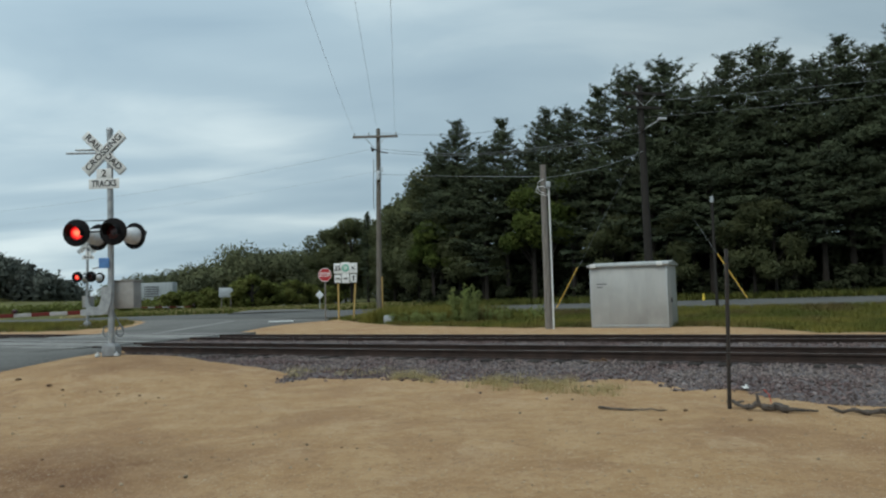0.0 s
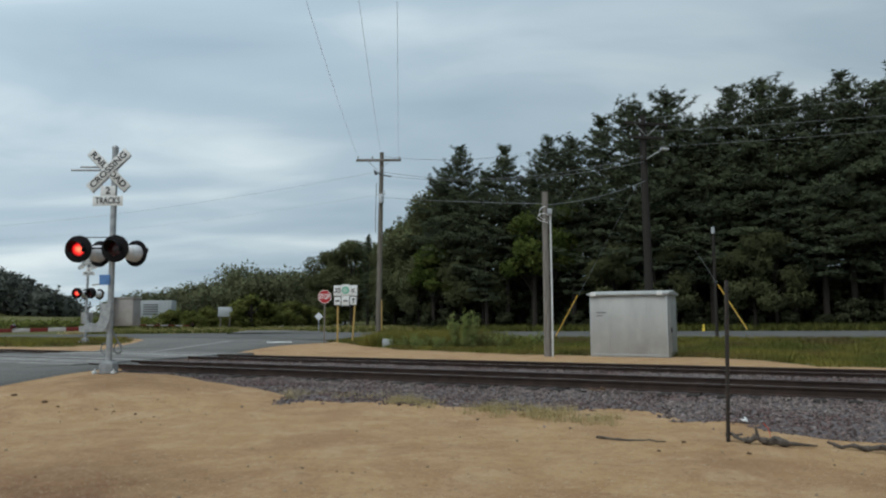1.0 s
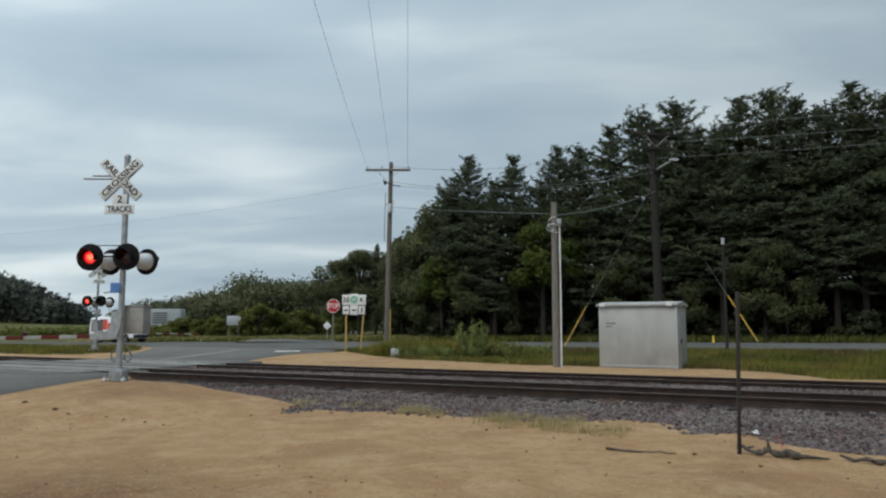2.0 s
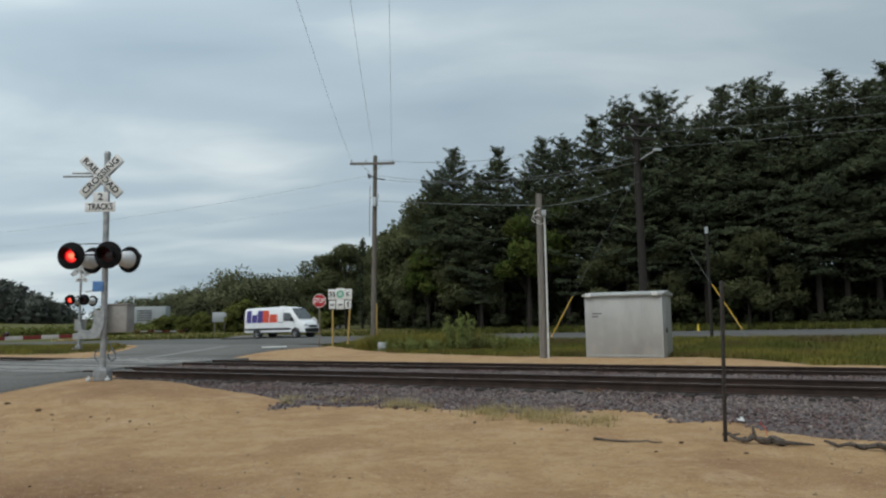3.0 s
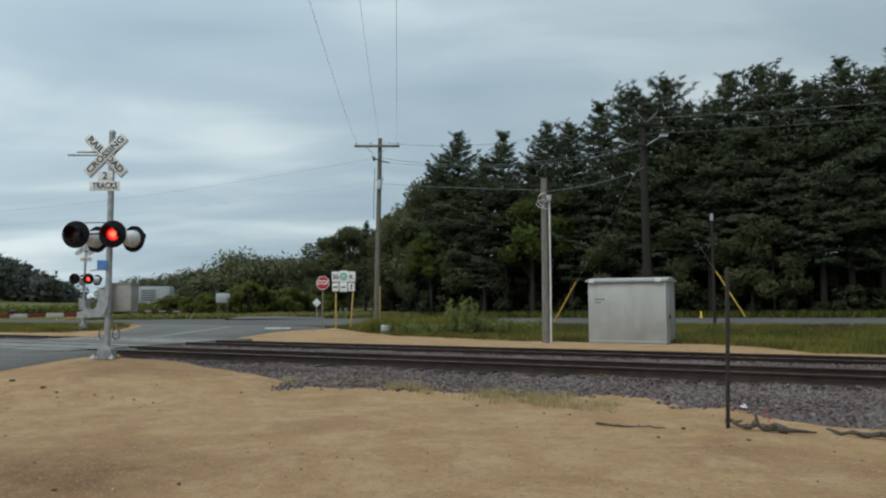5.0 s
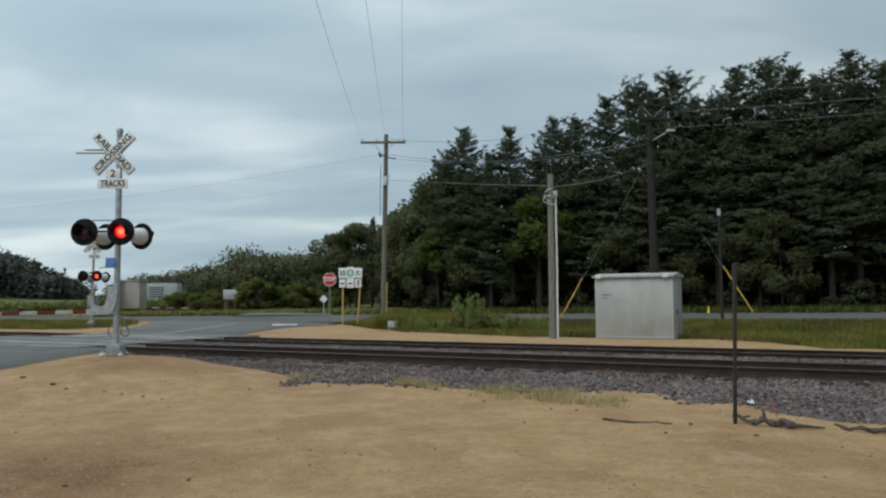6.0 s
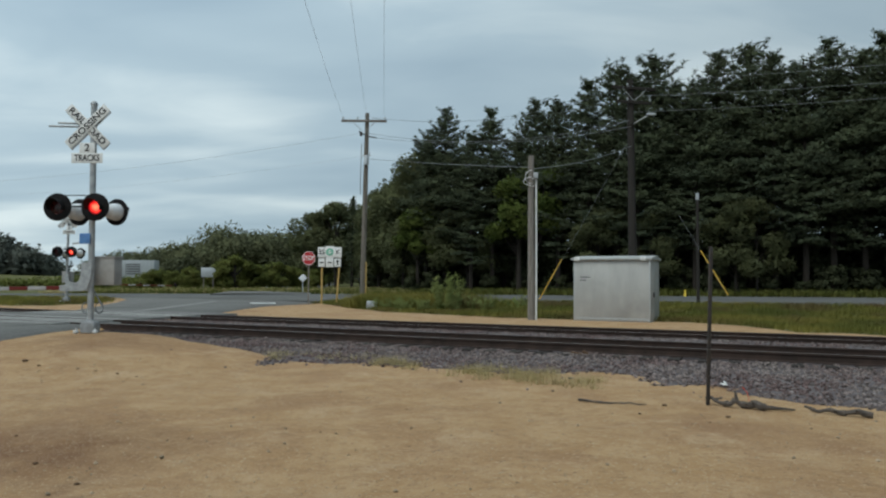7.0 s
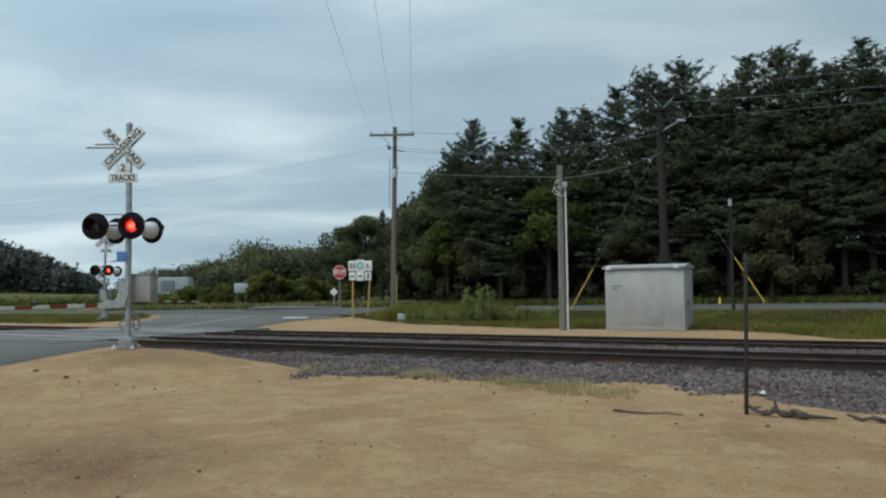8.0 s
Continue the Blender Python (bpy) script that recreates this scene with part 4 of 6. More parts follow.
def build_stub_pole():
    root = thing("stub_pole", pose(3.64, 26.0, 0.18, 0, 0.8, 0), "thick grey weathered wooden stub pole with a pale conduit", "wooden pole")
    pole_body(root, 6.05, 0.138, 0.108, M_POLE, -0.1)
    bm = bmesh.new()
    tube(bm, [(0.165, -0.09, -0.2), (0.135, -0.09, 2.5), (0.085, -0.09, 5.35)], 0.034, 8)
    part("conduit", bm, M_PVC, root, "pale plastic conduit")
    for a, b, c in ((-0.24, 5.5, 0.5), (-0.30, 5.25, 0.32), (0.2, 5.2, 0.3)):
        bm = bmesh.new()
        tube(bm, [(a * math.sin(t) - 0.08, -0.12, b - c * (1 - math.cos(t)) * 0.5) for t in np.linspace(0, 3.1, 9)], 0.014, 5)
        part("cable_loop", bm, M_PVC, root)
    bm = bmesh.new()
    box(bm, (0.06, -0.17, 5.3), (0.16, 0.1, 0.22), 0.015)
    part("terminal_box", bm, M_SIGNBACK, root)


build_stub_pole()


def build_thin_pole():
    root = thing("thin_pole", pose(12.36, 32.9, 0.45), "slim pale weathered pole half hidden by foliage", "wooden pole")
    pole_body(root, 5.25, 0.075, 0.065, M_POLEDARK)
    bm = bmesh.new()
    tube(bm, [(0, 0, 5.02), (0, 0, 5.34)], 0.082, 10)
    part("cap", bm, M_SIGNBACK, root)


build_thin_pole()


def wire(a, b, sag, r=0.013, name="power_wire", group="overhead wires", mat=None):
    a, b = Vector(a), Vector(b)
    bm = bmesh.new()
    pts = []
    for t in np.linspace(0, 1, 25):
        q = a.lerp(b, t)
        q.z -= sag * 4 * t * (1 - t)
        pts.append(q)
    tube(bm, pts, r, 5)
    ob = part(name, bm, mat or M_WIRE)
    return tagged(ob, "thin dark overhead wire between the poles", "wire", group)


# towards the viewer, over the tracks
for dx, dz in ((-1.15, 10.7), (0.15, 10.95), (1.15, 10.7)):
    wire((-3.85 + dx, 39.0, dz), (0.3 + dx, -22.2, dz - 0.3), 1.1, 0.0055, mat=M_WIREPALE)
p1, p2 = Vector((-3.85, 39.0, 0)), Vector((9.75, 34.5, 0))
for z1, z2, sg_, r in ((9.75, 9.55, 0.75, 0.011), (9.55, 9.25, 0.6, 0.010), (10.65, 11.3, 0.9, 0.005), (10.6, 10.6, 0.6, 0.006)):
    wire(p1 + Vector((0.1, 0, z1)), p2 + Vector((0, 0, z2)), sg_, r)
wire(p1 + Vector((0.1, 0, 8.3)), (3.6, 26.0, 5.8), 0.05, 0.010)
wire((3.62, 26.0, 5.75), p2 + Vector((0, 0, 8.3)), 0.2, 0.011)
p3 = place(32, 35.3, 0)
for z2, z3, sg_ in ((11.45, 12.0, 0.7), (10.75, 11.3, 0.8), (9.95, 10.4, 0.6)):
    wire(p2 + Vector((0.05, 0, z2)), p3 + Vector((0, 0, z3)), sg_, 0.008)
p4 = place(-84, 34, 0)
wire(p1 + Vector((-0.2, 0, 9.7)), p4 + Vector((0, 0, 10.2)), 1.3, 0.008, mat=M_WIREPALE)
wire(p1 + Vector((-0.2, 0, 8.4)), p4 + Vector((0, 0, 9.2)), 1.2, 0.004, mat=M_WIREPALE)


def guy(top, foot, lo, hi, label):
    root = thing("guy_wire", Matrix.Translation(foot), label, "guy wire", "guy wires")
    d = Vector(top) - Vector(foot)
    bm = bmesh.new()
    tube(bm, [(0, 0, -0.1), d], 0.006, 5)
    part("strand", bm, M_WIRE, root)
    bm = bmesh.new()
    tube(bm, [d * lo, d * hi], 0.027, 8)
    part("guard", bm, M_GUARD, root, "yellow plastic guard")


guy((9.8, 34.6, 8.9), (5.35, 36.3, 0.45), 0.03, 0.27, "taut guy wire with a yellow guard in the grass")
guy((11.48, 32.9, 4.75), (13.55, 31.2, 0.25), 0.18, 0.63, "slanting guy wire with a long yellow guard")


# ---- road signs ----
def octagon(r):
    return [(r * math.cos(radians(22.5 + 45 * k)), r * math.sin(radians(22.5 + 45 * k))) for k in range(8)]


def build_stop_sign():
    root = thing("stop_sign", pose(-6.62, 38.4, 0.28, 0, 0, -4), "red octagonal stop sign on a grey steel post", "stop sign")
    bm = bmesh.new()
    box(bm, (0, 0.03, 1.4), (0.07, 0.035, 2.9), 0.006)
    part("post", bm, M_POLE, root, "dull grey post")
    bm = bmesh.new()
    prism(bm, octagon(0.385), 0.006)
    face = part("plate", bm, M_SIGNWHITE, root, "white-edged red plate", pose(0, 0, 2.50))
    bm = bmesh.new()
    prism(bm, octagon(0.355), 0.004)
    part("red_field", bm, M_SIGNRED, face, "", pose(0, -0.005, 0))
    lettering("lettering", "STOP", 0.34, M_SIGNWHITE, face, pose(0, -0.010, 0), 0.60)


def arrow(bm, up):
    if up:
        box(bm, (0, 0, -0.04), (0.07, 0.003, 0.20))
        prism(bm, [(-0.10, 0.05), (0.10, 0.05), (0.0, 0.17)], 0.003)
    else:
        box(bm, (0, 0, 0), (0.22, 0.003, 0.075))


def build_route_signs():
    root = thing("route_sign", pose(-5.47, 38.2, 0.32, 0, 0, -4), "cluster of white route markers on yellowish wooden posts", "road sign")
    for x0, x1 in ((-0.42, -0.42), (0.36, 0.56)):
        bm = bmesh.new()
        tube(bm, [(x0, 0.07, -0.3), (x1, 0.07, 3.05 if x0 < 0 else 2.7)], 0.058, 4)
        part("post", bm, M_YPOST, root, "yellowish wooden post")
    for i, x in enumerate((-0.43, 0.0, 0.43)):
        bm = bmesh.new()
        box(bm, (0, 0, 0), (0.425, 0.006, 0.56 if i != 1 else 0.62), 0.002)
        pl = part("route_plate", bm, M_SIGNWHITE, root, "white route marker", pose(x, 0.01, 2.78 if i != 1 else 2.80))
        if i == 0:
            lettering("numeral", "35", 0.36, M_LETTER, pl, pose(0, -0.006, 0))
        elif i == 2:
            lettering("letter", "K", 0.30, M_LETTER, pl, pose(0, -0.006, 0))
        else:
            bm = bmesh.new()
            lathe(bm, [(0.0, -0.004), (0.20, -0.004), (0.20, 0.0)], 24)
            disc = part("round_emblem", bm, M_SIGNGREEN, pl, "pale green round emblem", pose(0, -0.004, 0))
            bm = bmesh.new()
            lathe(bm, [(0.05, -0.003), (0.10, -0.003), (0.10, 0.0)], 16)
            part("emblem_ring", bm, M_SIGNWHITE, disc, "", pose(0, -0.006, 0))
        bm = bmesh.new()
        box(bm, (0, 0, 0), (0.415, 0.006, 0.50), 0.002)
        pl = part("arrow_plate", bm, M_SIGNWHITE, root, "white arrow plate", pose(x, 0.01, 2.23))
        bm = bmesh.new()
        if i != 1:
            for sx, sz, w, h in ((0, 0.235, 0.40, 0.03), (0, -0.235, 0.40, 0.03), (-0.19, 0, 0.03, 0.5), (0.19, 0, 0.03, 0.5)):
                box(bm, (sx, 0, sz), (w, 0.003, h))
            part("border", bm, M_LETTER, pl, m=pose(0, -0.006, 0))
            bm = bmesh.new()
        arrow(bm, i == 2)
        part("arrow", bm, M_LETTER, pl, m=pose(0, -0.006, 0))


build_stop_sign()
build_route_signs()


def build_small_signs():
    root = thing("sign_back", pose(-23.4, 75, 0.7), "grey back of a rectangular road sign on two posts", "road sign")
    bm = bmesh.new()
    box(bm, (0, 0, 1.65), (1.5, 0.03, 1.0), 0.01)
    part("plate", bm, M_SIGNBACK, root)
    for x in (-0.5, 0.5):
        bm = bmesh.new()
        box(bm, (x, 0.06, 0.9), (0.09, 0.08, 2.4), 0.01)
        part("post", bm, M_POLE, root)
    root = thing("diamond_sign", pose(-11.9, 66, 0.45), "small pale diamond road sign beside the far road", "road sign")
    bm = bmesh.new()
    box(bm, (0, 0, 1.2), (0.55, 0.02, 0.55), 0.005, Matrix.Rotation(radians(45), 4, "Y"))
    part("plate", bm, M_SIGNWHITE, root, "", pose(0, 0, 0.15))
    bm = bmesh.new()
    box(bm, (0, 0.04, 0.5), (0.07, 0.05, 2.2), 0.01)
    part("post", bm, M_SIGNBACK, root)
    root = thing("marker_post", pose(18.0, 50.4, 0.6), "stubby yellow marker post beside the highway", "marker post")
    bm = bmesh.new()
    lathe(bm, [(0.0, 0.52), (0.05, 0.50), (0.06, 0.46), (0.065, 0.25), (0.095, 0.2), (0.095, -0.1)], 12)
    part("post", bm, M_YELLOW, root, "", pose(0, 0, 0, 90, 0, 0))
    root = thing("white_board", pose(-8.95, 38.1, 0.30, 0, 0, 12), "white painted board lying beside the road", "board")
    bm = bmesh.new()
    box(bm, (0, 0, 0.05), (1.3, 0.32, 0.07), 0.02)
    part("plank", bm, M_WHITEDEBRIS, root)
    root = thing("cable_pedestal", pose(-2.82, 33.84, 0.24), "low pale grey cable box beside the pole", "cable box")
    bm = bmesh.new()
    box(bm, (0, 0, 0.2), (0.48, 0.3, 0.4), 0.03)
    part("case", bm, M_SIGNBACK, root)
    root = thing("whip_marker", pose(4.33, 9.80, -0.02), "thin red plastic marker leaning in the ballast", "marker")
    bm = bmesh.new()
    tube(bm, [(0.05, 0, -0.05), (0.01, 0, 0.12), (-0.06, 0, 0.2)], 0.006, 6)
    part("whip", bm, M_REDFLAG, root)
    root = thing("rusty_scrap", pose(2.95, 14.2, 0.13, 0, 8, -20), "dark reddish rusty metal scrap on the ballast", "litter")
    bm = bmesh.new()
    box(bm, (0, 0, 0.04), (0.34, 0.12, 0.05), 0.012)
    box(bm, (0.1, 0.02, 0.085), (0.12, 0.1, 0.06), 0.012, Matrix.Rotation(0.4, 4, "Y"))
    part("scrap", bm, M_CLOD, root)
    root = thing("paper_scrap", pose(4.40, 10.75, 0.06, 20, 10, 30), "small white scrap lying on the ballast", "litter")
    bm = bmesh.new()
    box(bm, (0, 0, 0.02), (0.10, 0.07, 0.012), 0.004)
    box(bm, (0.03, 0.01, 0.04), (0.05, 0.06, 0.01), 0.003, Matrix.Rotation(0.5, 4, "X"))
    part("scrap", bm, M_WHITEDEBRIS, root)


build_small_signs()


def build_trailer():
    x, y = -45.5, 110
    root = thing("storage_trailer", pose(x, y, 1.4, 0, 0, 4), "grey metal trailer parked before the far woods", "trailer")
    bm = bmesh.new()
    box(bm, (0.6, 1.2, 1.75), (4.4, 2.4, 2.7), 0.03)
    part("body", bm, M_SHED, root, "grey sheet metal body")
    bm = bmesh.new()
    box(bm, (-2.3, 1.3, 1.8), (1.4, 2.2, 2.6), 0.03)
    part("front_unit", bm, M_SHED, root)
    for i in range(5):
        bm = bmesh.new()
        box(bm, (-0.35, -0.02, 1.0 + i * 0.36), (2.2, 0.05, 0.20), 0.01)
        part("louvre", bm, M_SHEDDARK, root, "dark louvre slat")
    for xx in (-2.2, 1.7, 2.5):
        bm = bmesh.new()
        lathe(bm, [(0.0, 0.15), (0.42, 0.15), (0.5, 0.1), (0.5, -0.1), (0.42, -0.15), (0.0, -0.15)], 16)
        part("wheel", bm, M_TYRE, root, "", pose(xx, 0.2, 0.0))


build_trailer()


# ---- delivery van ----
def van_sections():
    """Stations along the van: x, floor, top, half width at sill, half width at top edge."""
    return [(0.0, 0.50, 2.47, 0.90, 0.80), (0.04, 0.46, 2.53, 0.97, 0.85), (0.15, 0.44, 2.57, 0.985, 0.86), (1.0, 0.43, 2.59, 0.99, 0.865), (3.2, 0.43, 2.61, 0.99, 0.87),
            (4.5, 0.43, 2.59, 0.99, 0.86), (4.95, 0.43, 2.54, 0.99, 0.85), (5.2, 0.43, 2.44, 0.985, 0.84), (5.4, 0.43, 2.26, 0.98, 0.84), (5.65, 0.42, 1.98, 0.98, 0.86),
            (5.9, 0.42, 1.69, 0.975, 0.88), (6.08, 0.42, 1.49, 0.97, 0.89), (6.3, 0.41, 1.40, 0.955, 0.88), (6.55, 0.40, 1.29, 0.93, 0.85), (6.75, 0.40, 1.14, 0.88, 0.80), (6.86, 0.42, 0.98, 0.80, 0.72), (6.90, 0.46, 0.85, 0.7, 0.62)]


def build_van():
    van = thing("delivery_van", pose(0, 0, 0), "white high-roof delivery van with purple and orange graphics", "van")
    bm = bmesh.new()
    rings = []
    for x, zb, zt, ws, wt in van_sections():
        h = zt - zb
        r = min(0.16, h * 0.25)
        half = [(ws * 0.9, zb), (ws, zb + 0.08), (ws, zb + h * 0.38), (ws * 0.985 + wt * 0.015, zb + h * 0.55), (wt + (ws - wt) * 0.35, zt - r * 1.1), (wt - 0.03, zt - r * 0.35), (wt - 0.14, zt - 0.03), (wt * 0.45, zt)]
        ring = [bm.verts.new((x, -a, b)) for a, b in half] + [bm.verts.new((x, a, b)) for a, b in half[::-1]]
        rings.append(ring)
    for a, b in zip(rings, rings[1:]):
        k = len(a)
        for i in range(k):
            bm.faces.new((a[i], a[(i + 1) % k], b[(i + 1) % k], b[i]))
    bm.faces.new(rings[0])
    bm.faces.new(rings[-1][::-1])
    bmesh.ops.recalc_face_normals(bm, faces=bm.faces)
    part("body", bm, M_VANWHITE, van, "glossy white sheet metal body")

    def side(name, outline, mat, parent, label="", t=0.008, z_lean=True, off=0.004, where=(-1, 1)):
        for s in where:
            bm = bmesh.new()
            prism(bm, outline, t)
            for cut in (1.31, 1.68, 2.1):
                bmesh.ops.bisect_plane(bm, geom=bm.verts[:] + bm.edges[:] + bm.faces[:], plane_co=(0, 0, cut), plane_no=(0, 0, 1))
            for v in bm.verts:
                z = v.co.z
                w = 0.99 if z < 1.68 else 0.99 - 0.078 * (z - 1.68) / 0.9
                if v.co.x > 5.5:
                    w -= 0.012 * (v.co.x - 5.5)
                v.co.y = s * (w + off - v.co.y)
            bmesh.ops.recalc_face_normals(bm, faces=bm.faces)
            last = part(name, bm, mat, parent, label)
        return last

    side("rub_strip", [(0.12, 0.66), (5.3, 0.66), (5.3, 0.84), (0.12, 0.84)], M_VANBLACK, van, "black side rub strip", 0.03, off=0.014)
    side("sill", [(2.05, 0.42), (5.25, 0.42), (5.25, 0.50), (2.05, 0.50)], M_VANBLACK, van, "", 0.03, off=0.008)
    side("side_window", [(4.50, 1.38), (5.66, 1.36), (5.70, 1.44), (5.24, 2.00), (5.05, 2.08), (4.50, 2.08)], M_GLASSDARK, van, "dark cab side window", 0.02, off=0.006)
    # brand mark as plain blocks in its colours, on both sides
    for s in (-1, 1):
        def block(name, pts, mat):
            q = pts if s < 0 else [(4.3 - x, z) for x, z in pts]
            side(name, q, mat, van, "", 0.02, off=0.012, where=(s,))
        for x0, x1, top in ((0.32, 0.86, 2.34), (0.94, 1.52, 1.98), (1.58, 2.16, 2.34)):
            block("purple_graphic", [(x0 + 0.05, 1.30), (x1 - 0.05, 1.30), (x1, 1.35), (x1, top - 0.05), (x1 - 0.05, top), (x0 + 0.05, top), (x0, top - 0.05), (x0, 1.35)], M_PURPLE)
        for x0, x1, top in ((2.17, 2.88, 2.34), (2.96, 3.82, 1.98)):
            block("orange_graphic", [(x0 + 0.05, 1.30), (x1 - 0.05, 1.30), (x1, 1.35), (x1, top - 0.05), (x1 - 0.05, top), (x0 + 0.05, top), (x0, top - 0.05), (x0, 1.35)], M_ORANGE)
        block("small_bar", [(3.95, 1.28), (4.5, 1.28), (4.5, 1.33), (3.95, 1.33)], M_SHEDDARK)
    side("door_seam", [(4.40, 0.55), (4.415, 0.55), (4.415, 2.25), (4.40, 2.25)], M_SIGNBACK, van, "", 0.004)
    side("door_seam", [(5.66, 0.85), (5.675, 0.85), (5.675, 1.45), (5.66, 1.45)], M_SIGNBACK, van, "", 0.004)
    # windscreen lies on the sloping nose
    bm = bmesh.new()
    lo = [bm.verts.new(v) for v in ((5.26, -0.78, 2.42), (5.26, 0.78, 2.42), (6.03, 0.84, 1.57), (6.03, -0.84, 1.57))]
    hi = [bm.verts.new(v.co + Vector((0.02, 0, 0.02))) for v in lo]
    bm.faces.new(lo)
    bm.faces.new(hi[::-1])
    for i in range(4):
        bm.faces.new((lo[i], hi[i], hi[(i + 1) % 4], lo[(i + 1) % 4]))
    bmesh.ops.translate(bm, verts=bm.verts, vec=(0.012, 0, 0.012))
    bmesh.ops.recalc_face_normals(bm, faces=bm.faces)
    part("windscreen", bm, M_GLASSDARK, van, "dark sloping windscreen")
    bm = bmesh.new()
    box(bm, (6.83, 0, 0.62), (0.22, 1.72, 0.34), 0.06)
    part("front_bumper", bm, M_VANBLACK, van, "black plastic bumper")
    bm = bmesh.new()
    box(bm, (6.84, 0, 0.93), (0.12, 1.0, 0.2), 0.03)
    part("grille", bm, M_VANBLACK, van, "dark grille")
    for s in (-1, 1):
        bm = bmesh.new()
        box(bm, (6.68, s * 0.72, 1.02), (0.26, 0.26, 0.2), 0.05)
        part("headlight", bm, M_LIGHTGLASS, van, "clear headlight")
        bm = bmesh.new()
        box(bm, (5.52, s * 1.14, 1.58), (0.10, 0.2, 0.36), 0.04)
        box(bm, (5.52, s * 1.02, 1.45), (0.06, 0.12, 0.06), 0.01)
        part("mirror", bm, M_VANBLACK, van, "black door mirror")
        bm = bmesh.new()
        box(bm, (-0.005, s * 0.9, 1.15), (0.03, 0.12, 0.5), 0.01)
        part("tail_light", bm, M_TAIL, van, "red tail light")
    bm = bmesh.new()
    box(bm, (-0.03, 0, 0.5), (0.12, 1.7, 0.16), 0.02)
    part("rear_bumper", bm, M_VANBLACK, van)
    bm = bmesh.new()
    box(bm, (-0.004, 0, 1.6), (0.012, 0.02, 1.9))
    part("rear_door_seam", bm, M_SIGNBACK, van)
    bm = bmesh.new()
    box(bm, (3.55, 0, 2.635), (0.35, 0.4, 0.09), 0.03)
    part("roof_vent", bm, M_VANWHITE, van)
    for x in (1.52, 5.82):
        for s in (-1, 1):
            bm = bmesh.new()
            lathe(bm, [(0.0, 0.0), (0.44, 0.0), (0.44, 0.24), (0.0, 0.24)], 24)
            part("wheel_arch", bm, M_VANBLACK, van, "dark wheel arch", pose(x, s * 0.88 - 0.12, 0.42))
            bm = bmesh.new()
            lathe(bm, [(0.21, -0.10), (0.31, -0.115), (0.345, -0.09), (0.355, -0.03), (0.355, 0.03), (0.345, 0.09), (0.31, 0.115), (0.21, 0.10)], 28)
            wheel = part("wheel", bm, M_TYRE, van, "black tyre on a grey rim", pose(x, s * 0.93, 0.355))
            bm = bmesh.new()
            lathe(bm, [(0.0, -0.085), (0.07, -0.09), (0.09, -0.06), (0.17, -0.065), (0.215, -0.10), (0.215, 0.10), (0.17, 0.065), (0.09, 0.06), (0.07, 0.09), (0.0, 0.085)], 24)
            part("rim", bm, M_RIM, wheel)
    return van


VAN = build_van()


# ---- trees and plants ----
def spread(centres, n, length, width, rng, droop=0.0, lift=0.0, flat=0.8):
    """n slim triangles at each centre."""
    c = np.repeat(np.asarray(centres, float), n, 0)
    k = len(c)
    d = rng.normal(size=(k, 3))
    d /= np.linalg.norm(d, axis=1)[:, None] + 1e-9
    d[:, 2] = d[:, 2] * flat + lift - droop
    o = np.cross(d, rng.normal(size=(k, 3)))
    o /= np.linalg.norm(o, axis=1)[:, None] + 1e-9
    s = rng.uniform(0.6, 1.3, (k, 1))
    tip = c + d * length * s
    base = c + rng.normal(size=(k, 3)) * length * 0.12
    return np.stack([base - o * width * s, base + o * width * s, tip], 1)


